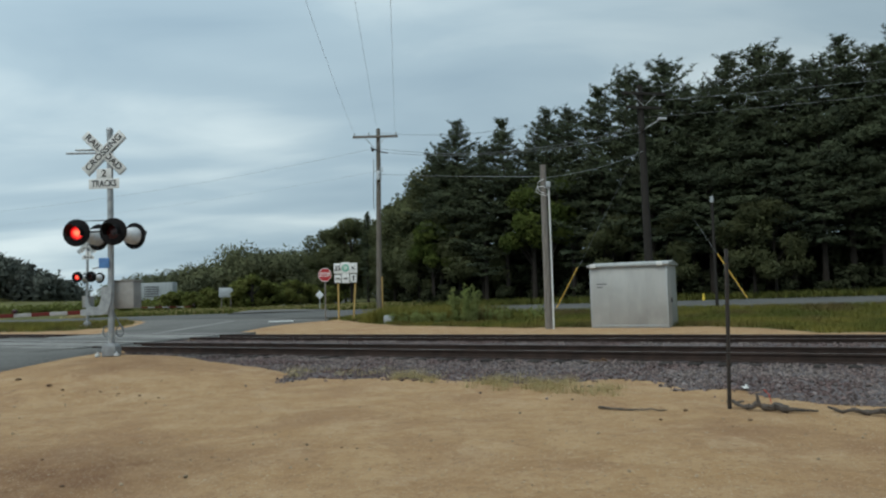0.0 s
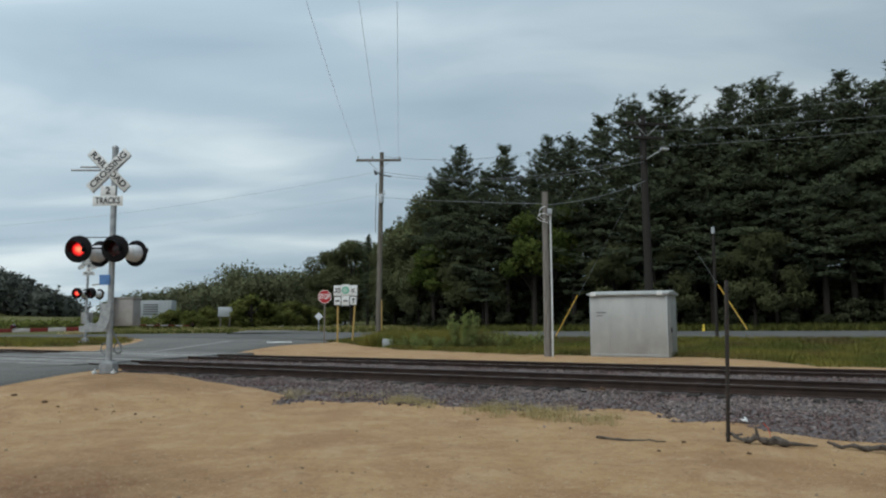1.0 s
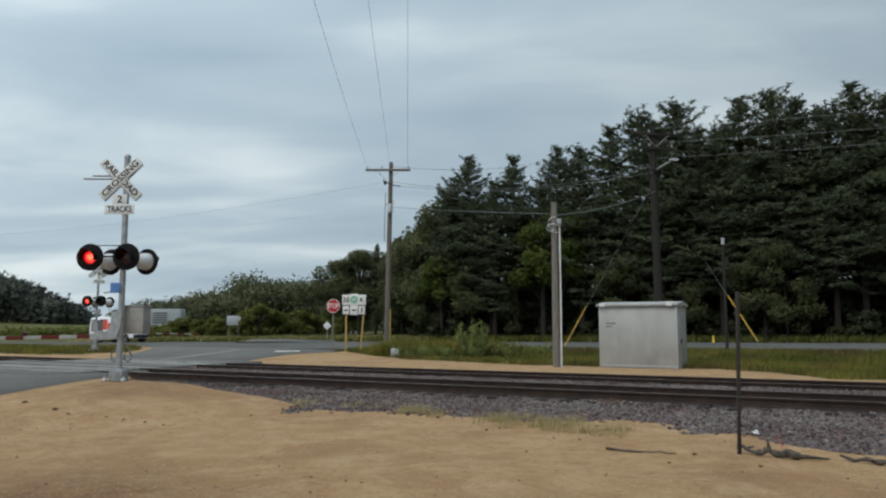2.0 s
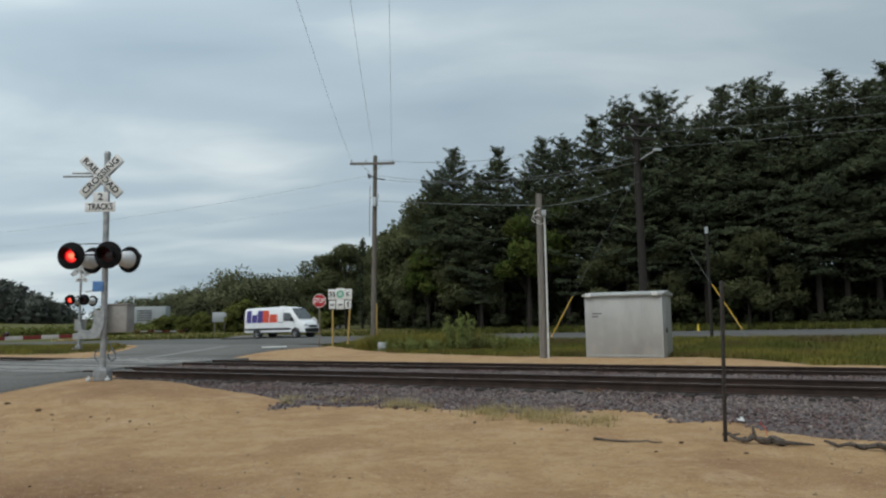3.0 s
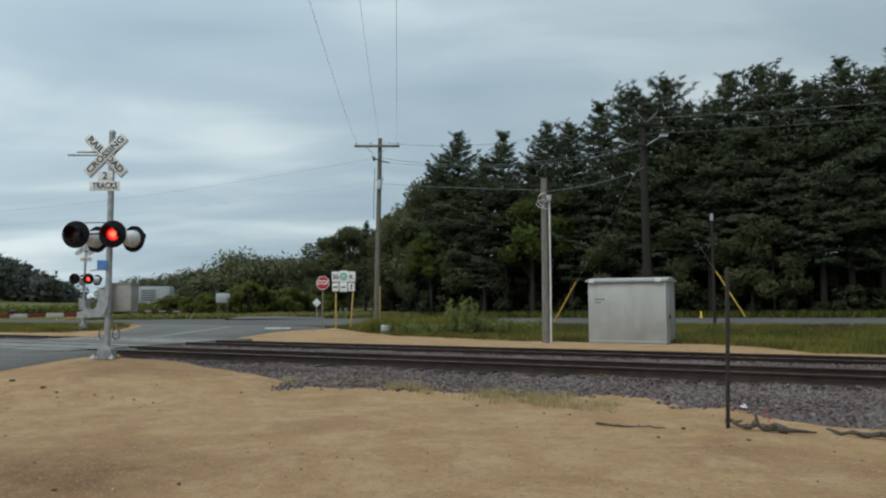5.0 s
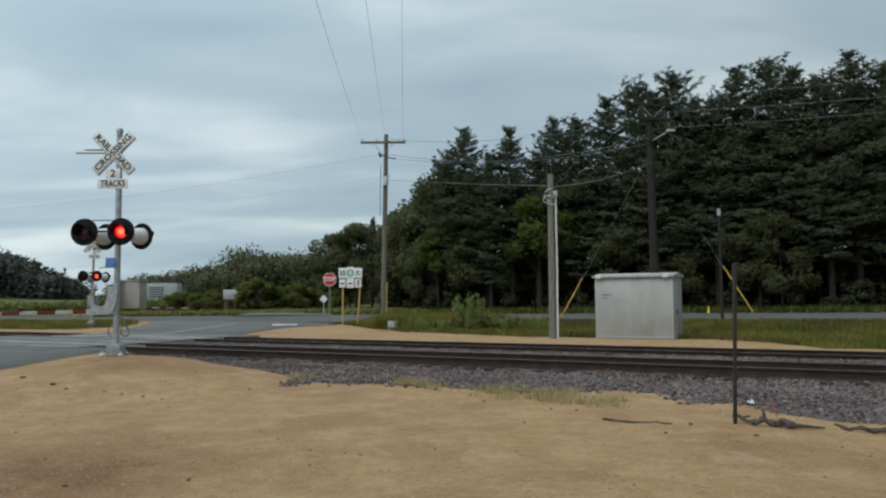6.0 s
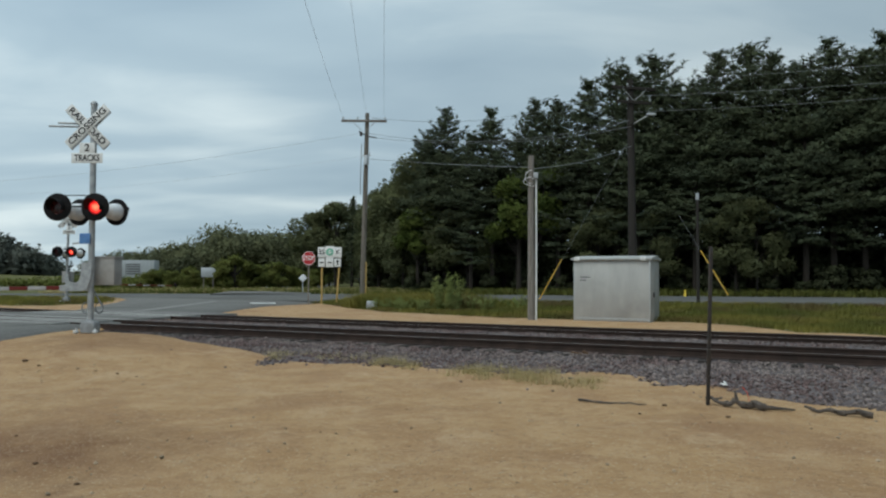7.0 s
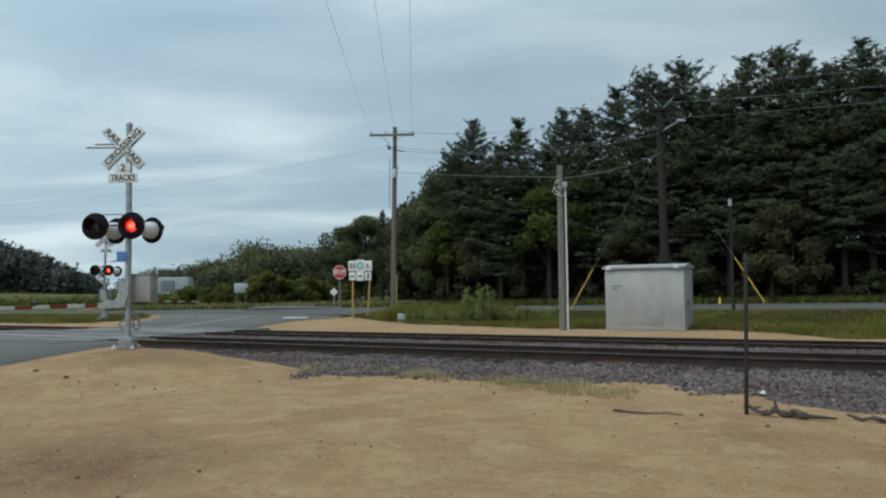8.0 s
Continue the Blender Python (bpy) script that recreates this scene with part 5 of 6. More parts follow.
def pine_parts(seed, height, bare, width, fine=True):
    """Trunk and crown of a white pine: whorls of level boughs, each a flat fan of needle tufts."""
    rng = np.random.default_rng(seed)
    bm = bmesh.new()
    lean = rng.normal(0, 0.15, 2)
    tube(bm, [(lean[0] * t * t, lean[1] * t * t, height * t - 0.3 * (1 - t)) for t in np.linspace(0, 1, 7)], list(np.linspace(0.24, 0.02, 7)), 8)
    cs, out = [], []
    z = height * bare
    while z < height * 0.985:
        f = (z - height * bare) / (height * (1 - bare))
        reach = width * (0.45 + 0.55 * math.sin(min(1, f * 1.9) * 1.57)) * (1 - f) ** 0.63 * rng.uniform(0.62, 1.15) + 0.12
        k = int(rng.integers(6, 9))
        a0 = rng.uniform(0, 6.28)
        for i in range(k):
            a = a0 + 6.28 * i / k + rng.normal(0, 0.3)
            r = reach * rng.uniform(0.45, 1.18)
            if rng.random() < (0.28 if f < 0.2 else 0.08):
                continue
            rise = 0.0 + 0.75 * f * f + rng.normal(0, 0.10)
            zz = z + rng.normal(0, 0.18)
            x0, y0 = lean * (z / height) ** 2
            ca, sa = math.cos(a), math.sin(a)
            if r > 0.5:
                tube(bm, [(x0, y0, zz), (x0 + r * ca / 2, y0 + r * sa / 2, zz + r * rise * 0.35), (x0 + r * ca, y0 + r * sa, zz + r * rise)], [0.05, 0.03, 0.008], 4, False)
            m = max(4, int(r * (8.0 if fine else 4.0)))
            ts = np.clip(np.linspace(0.18 if r > 1 else 0.03, 1.02, m) + rng.normal(0, 0.03, m), 0.03, 1.05)
            for t in ts:
                fan = 0.20 * r * math.sin(min(1.0, t * 1.05) * 3.0) + 0.10
                for _ in range(2):
                    w = rng.normal(0, fan)
                    h = zz + r * rise * (0.35 * t + 0.65 * t * t) + rng.normal(0, 0.05) - 0.10 * abs(w)
                    cs.append((x0 + r * t * ca - w * sa, y0 + r * t * sa + w * ca, h))
                    out.append((0.55 * ca - 0.5 * w * sa, 0.55 * sa + 0.5 * w * ca, 0.75))
        z += rng.uniform(0.52, 0.95) * (1.0 - 0.42 * f)
    # leader
    for t in np.linspace(0.96, 1.01, 6):
        cs.append((lean[0] * t * t, lean[1] * t * t, height * t))
        out.append((0, -0.3, 1))
    n, length, thick = (6, 0.34, 0.036) if fine else (6, 0.42, 0.065)
    tri = spread(cs, n, length, thick, rng, lift=0.24, flat=0.5)
    return bm, tri, soften(out, n, rng)


def soften(out, n, rng, loose=0.22):
    """Outward directions, one for each of n triangles at a centre."""
    o = np.repeat(np.asarray(out, float), n, 0)
    o /= np.linalg.norm(o, axis=1)[:, None] + 1e-9
    return o + rng.normal(0, loose, o.shape)


def leafy_parts(seed, height, radius, bare, leaf, count, flat=1.0):
    """Trunk, limbs and crown of a broad-leaved tree."""
    rng = np.random.default_rng(seed)
    bm = bmesh.new()
    tube(bm, [(0, 0, -0.3), (0.05, 0.03, height * 0.3), (-0.05, 0.08, height * 0.65), (0, 0, height * 0.9)], [0.2, 0.16, 0.09, 0.02], 7)
    cs, out = [], []
    lobes = []
    for i in range(15):
        a, f = rng.uniform(0, 6.28), rng.uniform(bare, 0.93)
        rr = radius * (0.85 - 0.55 * abs(f - 0.55)) * rng.uniform(0.35, 0.9)
        c = np.array((rr * math.cos(a), rr * math.sin(a), height * f))
        lobes.append((c, radius * rng.uniform(0.26, 0.46)))
        tube(bm, [(0, 0, height * f * 0.6), tuple(c * np.array((0.6, 0.6, 0.95))), tuple(c)], [0.07, 0.045, 0.012], 4, False)
    lobes.append((np.array((0, 0, height * 0.93)), radius * 0.34))
    per = count // len(lobes)
    for c, r in lobes:
        d = rng.normal(size=(per, 3))
        d /= np.linalg.norm(d, axis=1)[:, None]
        q = c + d * r * rng.uniform(0.45, 1.08, (per, 1)) * np.array((1, 1, 0.8 * flat))
        cs.append(q)
        out.append(d + np.array((c[0], c[1], 0)) / (radius * 1.6) + np.array((0, 0, 0.25)))
    return bm, spread(np.concatenate(cs), 3, leaf, leaf * 0.36, rng), soften(np.concatenate(out), 3, rng, 0.3)


def tree_master(kind, label, parts, bark, leaves):
    root = thing(kind, pose(0, 0, 0), label, "tree")
    bm, tri, out = parts
    part("trunk", bm, bark, root)
    triangles("crown", tri, leaves, root, out=out)
    return root


def plant(master, x, y, scale, turn, group=""):
    """A copy of a tree, grown to scale, standing on the ground at x, y."""
    ob = copy_thing(master, pose(x, y, ground_z(x, y) - 0.05, 0, 0, turn))
    ob.scale = (scale, scale, scale)
    if group:
        ob["group"] = group
    return ob


def spot(view, p):
    """Plan point across p on the line of sight whose slope to the right is view."""
    y = p / (view * SA + CA)
    return view * y, y


def build_woods():
    rng = random.Random(12)
    pines = [tree_master("pine_tree", "tall dark green pine with tiered feathery branches", pine_parts(31 + i, 17.0, b, w), M_BARK, M_PINE)
             for i, (b, w) in enumerate(((0.22, 5.4), (0.27, 4.8), (0.19, 5.8), (0.28, 4.5)))]
    plain = [tree_master("pine_tree", "tall dark pine standing deeper in the wood", pine_parts(41 + i, 17.0, b, w, False), M_BARK, M_PINE)
             for i, (b, w) in enumerate(((0.2, 4.2), (0.26, 3.6)))]
    used = set()

    def put(masters, i, x, y, h, base_h, turn, group):
        m = masters[i % len(masters)]
        if m not in used:
            used.add(m)
            m.matrix_basis = pose(x, y, ground_z(x, y) - 0.05, 0, 0, turn)
            m.scale = (h / base_h,) * 3
            m["group"] = group
            return m
        return plant(m, x, y, h / base_h, turn, group)

    # front row: tops that stand out against the sky
    tops = ((-0.008, 14.6), (0.018, 16.6), (0.055, 13.8), (0.085, 15.9), (0.12, 14.0), (0.145, 16.3), (0.178, 16.0), (0.222, 17.3), (0.262, 18.5),
            (0.29, 16.6), (0.316, 18.8), (0.345, 16.6), (0.372, 16.4), (0.405, 18.6), (0.45, 19.0), (0.486, 17.8), (0.53, 17.2), (0.57, 18.6), (0.615, 17.5), (0.65, 18.3))
    for i, (v, h) in enumerate(tops):
        x, y = spot(v, 58.0 + rng.uniform(-0.8, 1.2))
        put(pines, i, x, y, h, 17.0, rng.uniform(0, 360), "pine wood")
    for row, p in enumerate((63.0, 68.5, 75.0)):
        u = -30.0 + row * 1.0
        while u < 46:
            v = place(u, p + rng.uniform(-1.3, 1.3))
            grow = ramp_to(u, ((-33, 9.0), (-29, 11.8), (-18, 13.2), (-8, 15.4), (0, 16.6), (46, 17.0)))
            put(plain if row else pines, rng.randrange(4), v.x, v.y, grow * rng.uniform(0.88, 1.06), 17.0, rng.uniform(0, 360), "pine wood")
            u += rng.uniform(2.9, 4.3)
    for u in (14, 18, 22.5, 27, 31, 36):
        v = place(u, 58 + rng.uniform(-1, 1))
        put(plain, rng.randrange(4), v.x, v.y, rng.uniform(16.5, 18.8), 17.0, rng.uniform(0, 360), "pine wood")
    # broad-leaved trees at the wood's edge
    oaks = [tree_master("broadleaf_tree", "dense dark green broad-leaved tree at the wood's edge", leafy_parts(71 + i, 11.0, 4.2, b, 0.26, 7000), M_BARK, M_LEAFDARK) for i, b in enumerate((0.25, 0.3))]
    for i, (v, p, h) in enumerate(((-0.074, 66, 8.8), (-0.056, 64, 10.4), (-0.034, 65, 12.4), (-0.012, 61, 12.8), (0.004, 64, 13.2), (0.0, 58.5, 8.6), (-0.04, 58, 6.8), (0.05, 58, 7.4), (0.235, 56.8, 7.0), (0.31, 57, 6.4), (0.43, 56.6, 7.2), (0.46, 56.8, 6.6))):
        x, y = spot(v, p)
        put(oaks, i, x, y, h, 11.0, rng.uniform(0, 360), "edge trees")
    light = [tree_master("young_tree", "young tree with lighter green leaves before the pines", leafy_parts(91 + i, 8.0, 2.4, 0.5, 0.19, 4600), M_BARK, M_LEAF) for i in range(2)]
    for i, (v, p, h) in enumerate(((0.122, 57.0, 9.6), (0.145, 56.8, 10.6), (-0.02, 57.0, 7.4))):
        x, y = spot(v, p)
        put(light, i, x, y, h, 8.0, rng.uniform(0, 360), "edge trees")
    # trees across the highway, beyond the signs
    for i, (x, y, h) in enumerate(((-17.0, 100, 10.2), (-13.2, 98, 11.4), (-9.5, 101, 11.4), (-5.5, 96, 10.0), (-15.5, 108, 11.2), (-11.0, 110, 11.6), (-6.5, 88, 8.2), (-2.5, 90, 8.8), (-8.5, 92, 6.0), (1.5, 92, 10.0), (-4.2, 80, 7.2), (-0.5, 78, 7.6))):
        put(oaks, i, x, y, h, 11.0, rng.uniform(0, 360), "trees beyond the highway")
    spruce = tree_master("spruce_tree", "slim pointed dark spruce above the broad-leaved trees", pine_parts(55, 14.0, 0.08, 1.9), M_BARK, M_PINE)
    put([spruce], 0, -10.3, 92, 11.7, 14.0, 0, "trees beyond the highway")
    # undergrowth along the wood
    bush = [tree_master("bush", "dense leafy bush on the grassy verge", leafy_parts(111 + i, 2.4, 1.5, 0.12, 0.2, 1900, 0.9), M_BARK, M_LEAFLIGHT) for i in range(2)]
    for b in bush:
        b["category"] = "bush"
    for i, (x, y, h) in enumerate(((-20.6, 75, 3.6), (-18.7, 77, 2.6), (-22.5, 80, 2.4), (-16.8, 79, 2.9), (-15.2, 81, 2.3), (-13.6, 84, 2.2), (-27.5, 82, 2.6), (-30, 84, 2.2), (-24.8, 84, 3.0), (-33.5, 86, 2.4), (-12.5, 76, 1.6))):
        put(bush, i, x, y, h, 2.4, rng.uniform(0, 360), "verge bushes")
    # the shade at the wood's base is painted into these leaves
    dark = [tree_master("undergrowth_bush", "leafy undergrowth bush coloured dark for the shade below the pines", leafy_parts(131 + i, 2.6, 1.9, 0.1, 0.24, 1300, 0.9), M_BARK, M_UNDER) for i in range(2)]
    i = 0
    for b in dark:
        b["category"] = "bush"
    # inner rows close bright gaps between the trunks, keeping the base dark
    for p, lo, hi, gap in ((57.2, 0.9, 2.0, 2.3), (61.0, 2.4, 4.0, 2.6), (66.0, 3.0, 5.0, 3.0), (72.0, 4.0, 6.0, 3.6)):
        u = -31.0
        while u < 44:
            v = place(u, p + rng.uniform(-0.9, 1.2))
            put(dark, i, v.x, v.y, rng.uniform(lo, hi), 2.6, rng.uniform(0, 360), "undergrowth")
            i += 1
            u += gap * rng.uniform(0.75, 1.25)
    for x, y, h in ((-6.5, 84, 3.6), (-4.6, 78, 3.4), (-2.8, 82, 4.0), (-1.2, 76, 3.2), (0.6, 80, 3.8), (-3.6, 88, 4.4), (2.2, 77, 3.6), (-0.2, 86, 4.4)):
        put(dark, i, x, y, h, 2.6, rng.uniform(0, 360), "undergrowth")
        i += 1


build_woods()


def far_wood(name, count, region, size, leaf, mat, label, seed, per=330, broad=0.5):
    rng = np.random.default_rng(seed)
    out, face = [], []
    for _ in range(count):
        x, y, k = region(rng)
        r = size * rng.uniform(0.7, 1.25)
        z = ground_z(x, y)
        h = r * rng.uniform(1.5, 2.1) * k
        lob = np.clip(rng.normal(0, 0.38, (7, 3)), -0.55, 0.55) * r * np.array((1, 1, 0.55)) + np.array((0, 0, h * 0.62))
        c = lob[rng.integers(0, 7, per)]
        d = rng.normal(size=(per, 3))
        d /= np.linalg.norm(d, axis=1)[:, None]
        q = c + d * r * 0.5 * rng.uniform(0.5, 1.0, (per, 1)) * np.array((1, 1, 0.85))
        low = np.column_stack([rng.normal(0, r * 0.5, per // 5), rng.normal(0, r * 0.5, per // 5), rng.uniform(0.1, h * 0.5, per // 5)])
        q = np.concatenate([q, low])
        q[:, 2] = np.maximum(q[:, 2], 0.2)
        out.append(q + np.array((x, y, z)))
        face.append(np.concatenate([d + np.array((0, 0, 0.3)), low - np.array((0, 0, h * 0.4))]))
    tri = spread(np.concatenate(out), 1, leaf, leaf * broad, rng)
    ob = triangles(name, tri, mat, out=soften(np.concatenate(face), 1, rng, 0.12))
    tagged(ob, label, "woods", kind="stuff")


def mid_region(rng):
    y = rng.uniform(135, 205)
    v = rng.uniform(-0.47, -0.11)
    grow = ramp_to(v, ((-0.47, 0.30), (-0.42, 0.42), (-0.39, 0.66), (-0.33, 0.80), (-0.285, 1.22), (-0.22, 1.24), (-0.16, 1.15), (-0.11, 1.1)))
    return v * y, y, grow


def hill_region(rng):
    y = rng.uniform(250, 620)
    v = rng.uniform(-1.1, -0.53)
    return v * y, y, ramp_to(v, ((-1.1, 1.3), (-0.64, 1.0), (-0.60, 0.8), (-0.565, 0.45), (-0.53, 0.25)))


def low_region(rng):
    y = rng.uniform(96, 128)
    v = rng.uniform(-0.95, -0.14)
    return v * y, y, ramp_to(v, ((-0.95, 0.4), (-0.45, 0.45), (-0.36, 0.8), (-0.14, 0.8)))


# woods and hill get their haze from leaf colour; the air is clear
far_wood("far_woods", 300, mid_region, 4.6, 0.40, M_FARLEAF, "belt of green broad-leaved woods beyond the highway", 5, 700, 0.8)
far_wood("hill_woods", 520, hill_region, 8.0, 1.1, M_HAZELEAF, "dark wooded hill in the distance with haze in its leaf colour", 6, 460, 1.05)
far_wood("scrub", 190, low_region, 1.35, 0.30, M_LEAFLIGHT, "low green scrub on the far verge", 7, 190)


# ---- grass ----
def blades(centres, n, length, width, rng):
    c = np.repeat(np.asarray(centres, float), n, 0)
    k = len(c)
    a = rng.uniform(0, 6.28, k)
    s = rng.uniform(0.55, 1.25, (k, 1)) * length
    lean = rng.uniform(0.1, 0.75, (k, 1))
    d = np.column_stack([np.cos(a), np.sin(a), np.zeros(k)])
    o = np.column_stack([-np.sin(a), np.cos(a), np.zeros(k)]) * width
    base = c + d * rng.uniform(0, 0.1, (k, 1))
    tip = base + d * s * lean + np.array((0, 0, 1.0)) * s
    return np.stack([base - o, base + o, tip], 1)


def upright(n, rng):
    """Upward directions for n blades, a little turned to every side."""
    return np.array((0, -0.25, 1.0)) + rng.normal(0, 0.35, (n, 3))


def grass(name, count, region, n, length, width, mat, label, seed):
    rng = np.random.default_rng(seed)
    cs = []
    tries = 0
    while len(cs) < count and tries < count * 6:
        tries += 1
        u, p = region(rng)
        v = place(u, p)
        if cover(v.x, v.y) > rng.uniform(0.35, 0.8):
            a, b, _ = side_road(min(max(v.y, -39), 49.9))
            if v.y < 50 and a - 0.3 < v.x < b + 0.3:
                continue
            cs.append((v.x, v.y, ground_z(v.x, v.y) - 0.02))
    ob = triangles(name, blades(cs, n, length, width, rng), mat, out=upright(len(cs) * n, rng))
    tagged(ob, label, "grass", kind="stuff")


grass("verge_grass", 26000, lambda r: (r.uniform(-24, 16), r.uniform(22.6, 35.6)), 6, 0.20, 0.010, M_GRASS, "rough green and yellowing grass on the verge", 1)
grass("tall_verge_grass", 4200, lambda r: (-18.3 + 6.0 * r.random() + r.normal(0, 0.6), 29.6 + 2.6 * r.random()), 7, 0.66, 0.011, M_GRASS, "tall soft green grass before the highway", 8)
grass("left_verge_grass", 5200, lambda r: (r.uniform(-62, -31), r.uniform(23, 36)), 7, 0.26, 0.012, M_GRASS, "rough grass beside the far signal", 2)
grass("far_verge_grass", 6500, lambda r: (r.uniform(-70, 30), 54.8 + 4 * r.random() ** 1.4), 6, 0.5, 0.03, M_WEED, "long grass between the highway and the wood", 3)


grass("dry_verge_grass", 3600, lambda r: (r.uniform(-75, -28), 55.0 + 5 * r.random()), 6, 0.42, 0.03, M_DRYGRASS, "long dry tan grass beyond the highway", 9)


def clump(name, spots, n, length, width, mat, label, category, seed, rad):
    rng = np.random.default_rng(seed)
    cs = []
    for x, y, k in spots:
        for _ in range(int(k)):
            a, r = rng.uniform(0, 6.28), rad * rng.random() ** 0.6
            cs.append((x + r * math.cos(a), y + r * math.sin(a) * 0.6, ground_z(x, y) - 0.02))
    ob = triangles(name, blades(cs, n, length, width, rng), mat, out=upright(len(cs) * n, rng))
    return tagged(ob, label, category, kind="stuff")


def build_tufts():
    rng = random.Random(21)
    spots = []
    for u0, u1, p0, k in ((-6.6, -5.0, 11.9, 6), (-5.0, -3.2, 11.4, 26), (-3.9, -2.3, 11.2, 20), (-8.0, -7.2, 12.1, 6), (-9.4, -8.2, 12.0, 7), (-6.7, -6.2, 11.9, 10)):
        for _ in range(k):
            u = rng.uniform(u0, u1)
            v = place(u, p0 + rng.gauss(0, 0.22))
            spots.append((v.x, v.y, 9))
    clump("dry_grass", spots, 7, 0.17, 0.0032, M_DRYGRASS, "sparse dry yellowish grass at the ballast's foot", "grass", 4, 0.16)


build_tufts()


def build_weeds():
    """Tall leafy weeds: stems with leaves, and long blades round them."""
    rng = np.random.default_rng(77)
    for x, y, k, h in ((0.72, 31.6, 26, 1.65), (-0.4, 31.9, 9, 0.6), (-3.0, 34.2, 6, 0.5), (1.5, 32.0, 10, 0.8), (-1.1, 32.6, 9, 0.6), (2.2, 32.2, 8, 0.6), (-2.2, 33.5, 8, 0.55), (4.2, 33.4, 7, 0.6)):
        root = thing("tall_weed", pose(x, y, ground_z(x, y) - 0.03), "clump of tall leafy green weeds in the verge", "weed", "weeds of the verge")
        bm = bmesh.new()
        cs, out = [], []
        for _ in range(k):
            a, r, g = rng.uniform(0, 6.28), 0.45 * rng.random() ** 0.6, h * rng.uniform(0.55, 1.0)
            b = np.array((r * math.cos(a), r * math.sin(a), 0.0))
            e = b * rng.uniform(1.2, 2.0) + np.array((0, 0, g))
            tube(bm, [tuple(b), tuple((b + e) / 2 - np.array((0, 0, 0.02))), tuple(e)], [0.008, 0.006, 0.003], 4, False)
            for t in np.linspace(0.12, 1.0, 16):
                cs.append(b + (e - b) * t + rng.normal(0, 0.05, 3))
                out.append((e[0], e[1] - 0.2, 0.7))
        part("stems", bm, M_WEED, root)
        triangles("leaves", spread(cs, 6, 0.16, 0.016, rng, lift=0.55), M_WEEDPALE, root, out=soften(out, 6, rng, 0.2))


build_weeds()


# ---- litter of the lot: stones, clods, branches ----
def build_lot_stones():
    rng = np.random.default_rng(17)
    octa = np.array([(1, 0, 0), (0, 1, 0), (0, 0, 1), (-1, 0, 0), (0, -1, 0), (0, 0, -1)], float)
    tri = ((0, 1, 2), (1, 3, 2), (3, 4, 2), (4, 0, 2), (1, 0, 5), (3, 1, 5), (4, 3, 5), (0, 4, 5))
    verts, faces = [], []
    for _ in range(5200):
        x, y = rng.uniform(-10, 7.5), 3.2 + 10.5 * rng.random()
        u, p = plan(x, y)
        if p > 12.2:
            continue
        r = rng.uniform(0.005, 0.013) * (2.2 if rng.random() < 0.04 else 1.0)
        q = octa @ np.array(Euler(rng.uniform(0, 6.28, 3)).to_matrix()) * rng.uniform(0.6, 1.2, (6, 1)) * r
        i = len(verts)
        z = ground_z(x, y)
        verts += [(x + v[0], y + v[1], z + r * 0.3 + v[2] * 0.8) for v in q]
        faces += [(i + t[0], i + t[1], i + t[2]) for t in tri]
    tagged(sheet("lot_gravel", verts, faces, M_PEBBLE), "scattered small tan stones on the dirt", "gravel", kind="stuff")


build_lot_stones()


def clod(x, y, r, seed):
    bm = bmesh.new()
    bmesh.ops.create_icosphere(bm, subdivisions=2, radius=r)
    for v in bm.verts:
        v.co *= 1 + 0.5 * noise.noise(v.co * (2.2 / r) + Vector((seed, 0, 0)))
        v.co.z *= 0.55
    ob = part("dirt_clod", bm, M_CLOD)
    ob.matrix_basis = pose(x, y, ground_z(x, y) + r * 0.2, 0, 0, seed * 50)
    tagged(ob, "dark clod of earth on the sandy dirt", "dirt clod", "clods on the lot")


for i, (x, y, r) in enumerate(((3.55, 8.55, 0.065), (3.05, 9.35, 0.07), (2.55, 8.75, 0.05), (3.2, 8.2, 0.03), (-7.0, 12.5, 0.1), (-6.6, 12.2, 0.06), (-5.9, 12.1, 0.055), (-5.55, 12.0, 0.05), (-5.15, 11.9, 0.06), (-4.8, 11.8, 0.05),
                               (-1.15, 7.6, 0.03), (-0.3, 9.0, 0.028), (4.2, 7.9, 0.035), (-7.9, 13.1, 0.11), (0.1, 8.2, 0.02), (-2.6, 7.2, 0.025), (-3.4, 6.3, 0.05), (-2.75, 5.7, 0.045), (-4.2, 7.4, 0.035), (-4.5, 6.9, 0.03), (-4.15, 5.6, 0.05), (-2.9, 5.2, 0.03), (-0.2, 7.0, 0.025))):
    clod(x, y, r * 0.45, i + 1)


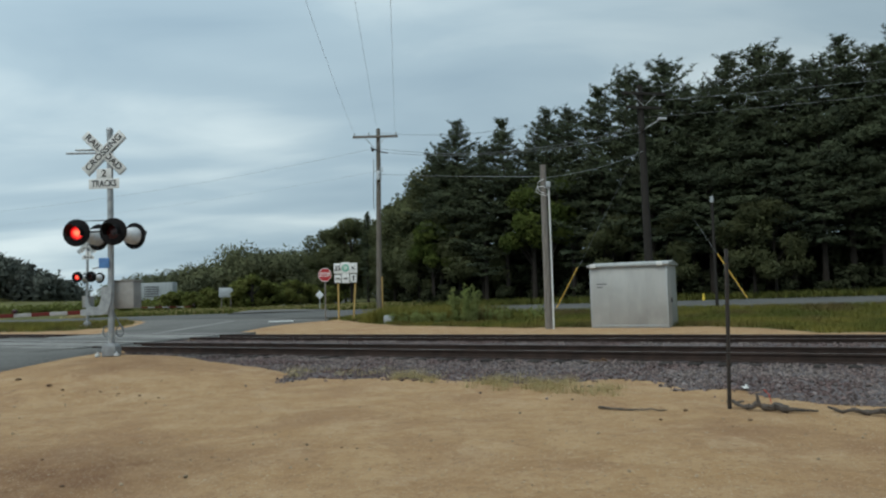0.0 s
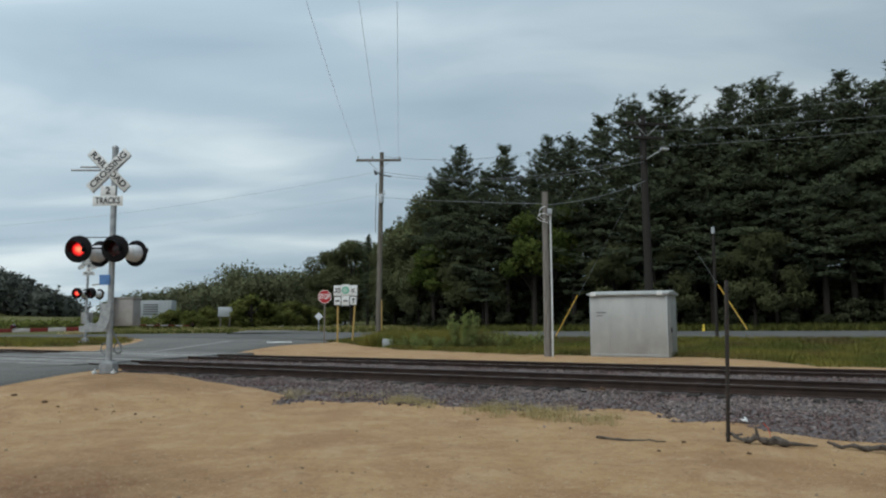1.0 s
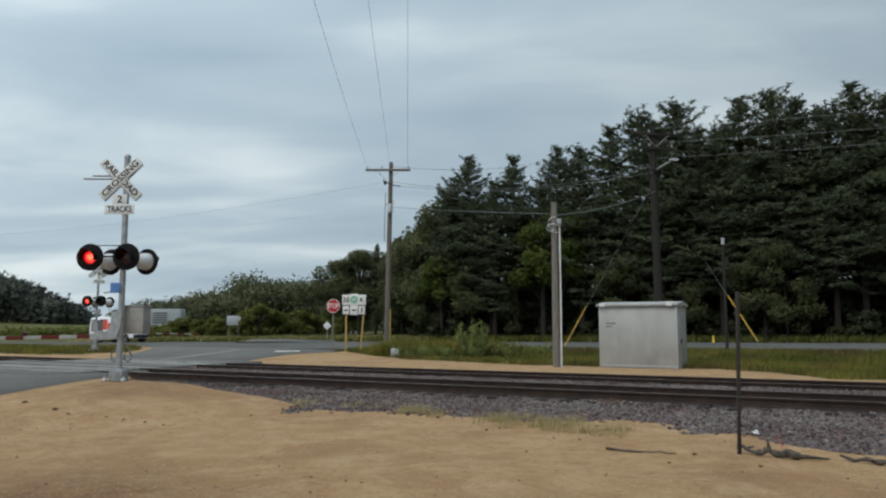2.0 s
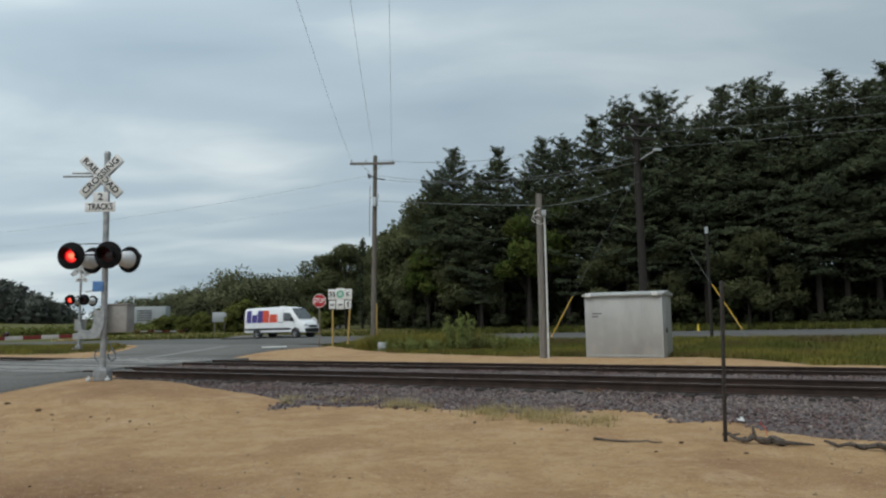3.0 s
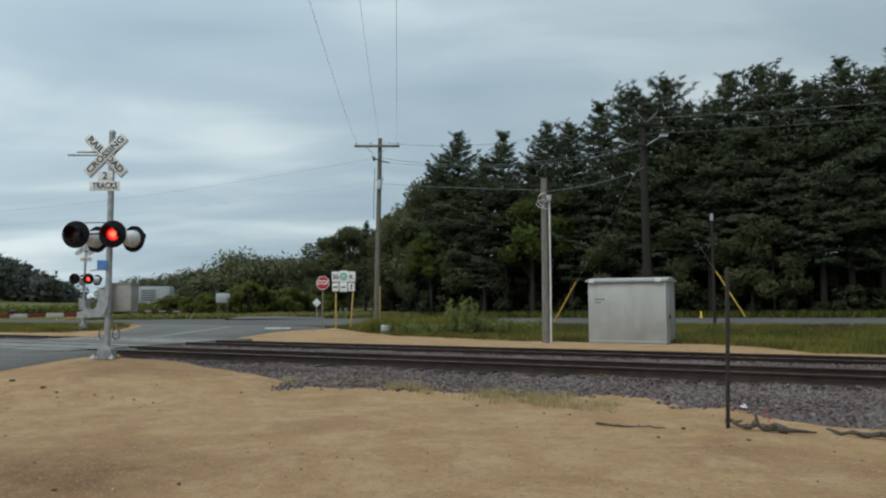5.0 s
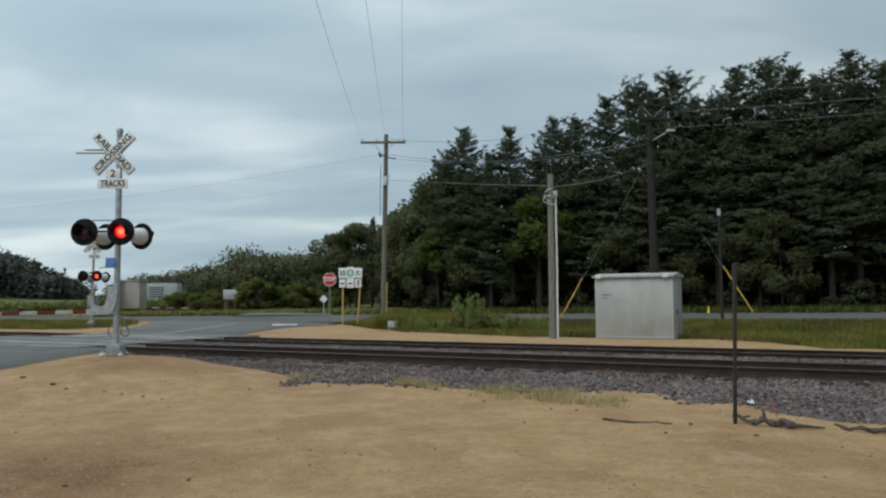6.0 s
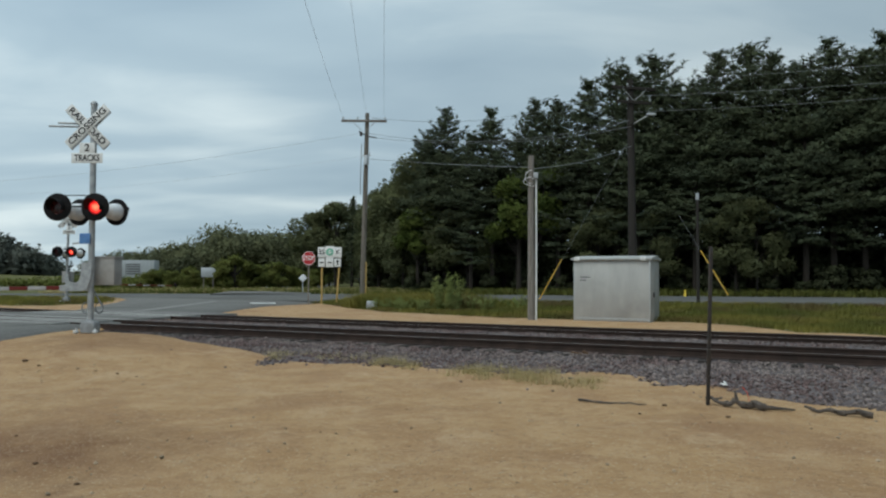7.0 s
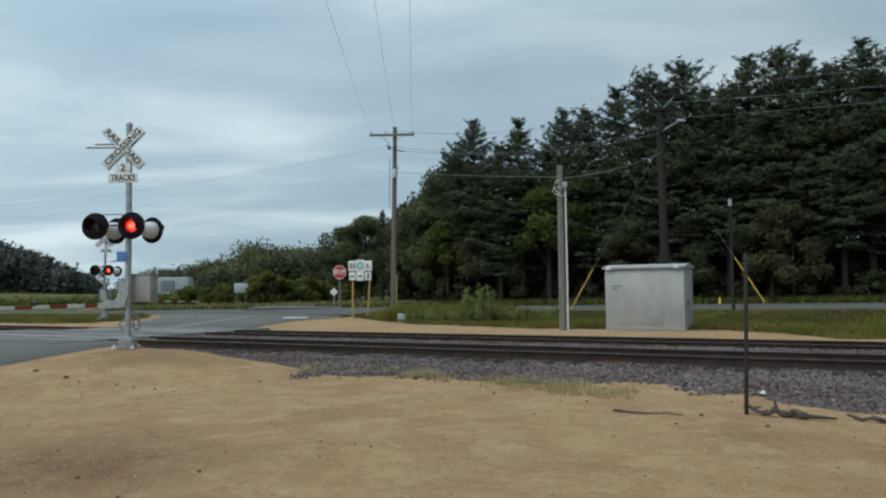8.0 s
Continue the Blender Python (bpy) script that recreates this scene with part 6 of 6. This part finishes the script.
def branch(points, r, label, twigs=()):
    bm = bmesh.new()
    fine = []
    for (x0, y0, z0), (x1, y1, z1) in zip(points, points[1:]):
        for t in (0.0, 0.25, 0.5, 0.75):
            x, y = x0 + (x1 - x0) * t, y0 + (y1 - y0) * t
            k = 1.3 * r
            fine.append((x + k * noise.noise((x * 9, y * 9, 1)), y + k * noise.noise((x * 9, y * 9, 7)), z0 + (z1 - z0) * t + k * abs(noise.noise((x * 7, y * 7, 3)))))
    pts = [(x, y, ground_z(x, y) + r * 0.35 + dz) for x, y, dz in fine]
    tube(bm, pts, [r * f * (0.8 + 0.5 * noise.noise((i * 0.9, r, 2))) for i, f in enumerate(np.linspace(1.0, 0.4, len(pts)))], 7)
    for i in range(2, len(pts) - 1, 3):
        tube(bm, [pts[i], tuple(Vector(pts[i]) + Vector((0.09 * math.sin(i * 2.3), 0.08 * math.cos(i * 1.7), 0.035)))], [r * 0.35, r * 0.1], 4)
    for a, b in twigs:
        tube(bm, [pts[min(a * 4, len(pts) - 1)], tuple(Vector(pts[min(a * 4, len(pts) - 1)]) + Vector(b))], [r * 0.5, r * 0.15], 5)
    ob = part("fallen_branch", bm, M_WOODDARK)
    tagged(ob, label, "branch", "branches on the lot")


branch([(2.0, 9.75, 0.02), (2.25, 9.62, 0), (2.55, 9.5, 0.01), (2.90, 9.36, 0)], 0.022, "thin dark dead branch lying on the dirt")
branch([(4.20, 8.98, 0.02), (4.08, 9.10, 0.03), (3.94, 9.20, 0.02), (3.80, 9.22, 0.01), (3.72, 9.32, 0.02), (3.64, 9.62, 0.05)], 0.062, "crooked dark dead branch lying at the fence post", ((2, (-0.02, 0.0, 0.14)), (0, (0.34, -0.06, -0.02)), (1, (0.12, -0.14, 0.0))))
branch([(5.36, 8.62, 0.02), (5.05, 8.74, 0.02), (4.84, 8.87, 0.0), (4.66, 9.12, 0.03)], 0.05, "dark dead branch lying beside the ballast", ((1, (0.2, -0.1, 0.02)),))


# ---- what moves ----
def motions():
    """The van drives along the highway; the signal lenses turn to flash in turn."""
    rows = []
    for t, u, p, turn in ((0.0, -110.0, 51.6, -27), (1.0, -87.5, 51.4, -27), (1.5, -76.0, 51.2, -28), (1.7, -71.4, 51.1, -28.5), (2.2, -60.0, 50.7, -29), (2.8, -46.4, 50.0, -30),
                          (3.0, -41.5, 49.7, -30.5), (3.5, -28.42, 48.8, -31.5), (4.0, -14.9, 46.5, -32), (4.4, -4.05, 44.3, -32.5), (4.5, -1.25, 43.8, -32.5), (5.0, 12.5, 42.8, -29), (6.0, 40.0, 43.0, -26), (7.0, 67.5, 43.0, -25), (8.0, 95.0, 43.0, -25)):
        v = place(u, p, highway_z(u) + 0.02)
        lean = math.degrees(math.atan((highway_z(u + 6) - highway_z(u)) / 6))
        rows.append((t, Matrix.Translation(v) @ pose(0, 0, 0, 0, -lean, turn)))
    walk(VAN, rows)
    flips = (0.134, 0.60, 1.10, 1.534, 2.02, 2.52, 3.067, 3.434, 3.934, 4.434, 4.90, 5.37, 5.834, 6.334, 6.834, 7.234, 7.734)
    step = 1.0 / 30
    for lens, left in FLASHERS:
        angle = 0 if left else 180
        home = lens.matrix_basis.translation.copy()
        rows = [(0.0, Matrix.Translation(home) @ pose(0, 0, 0, 0, 0, angle))]
        for f in flips:
            f = round(f * 30) / 30
            for k, a in ((-1, 0), (0, 60), (1, 120), (2, 180)):
                rows.append((f + k * step, Matrix.Translation(home) @ pose(0, 0, 0, 0, 0, angle + a)))
            angle += 180
        rows.append((8.0, Matrix.Translation(home) @ pose(0, 0, 0, 0, 0, angle)))
        walk(lens, rows)


motions()
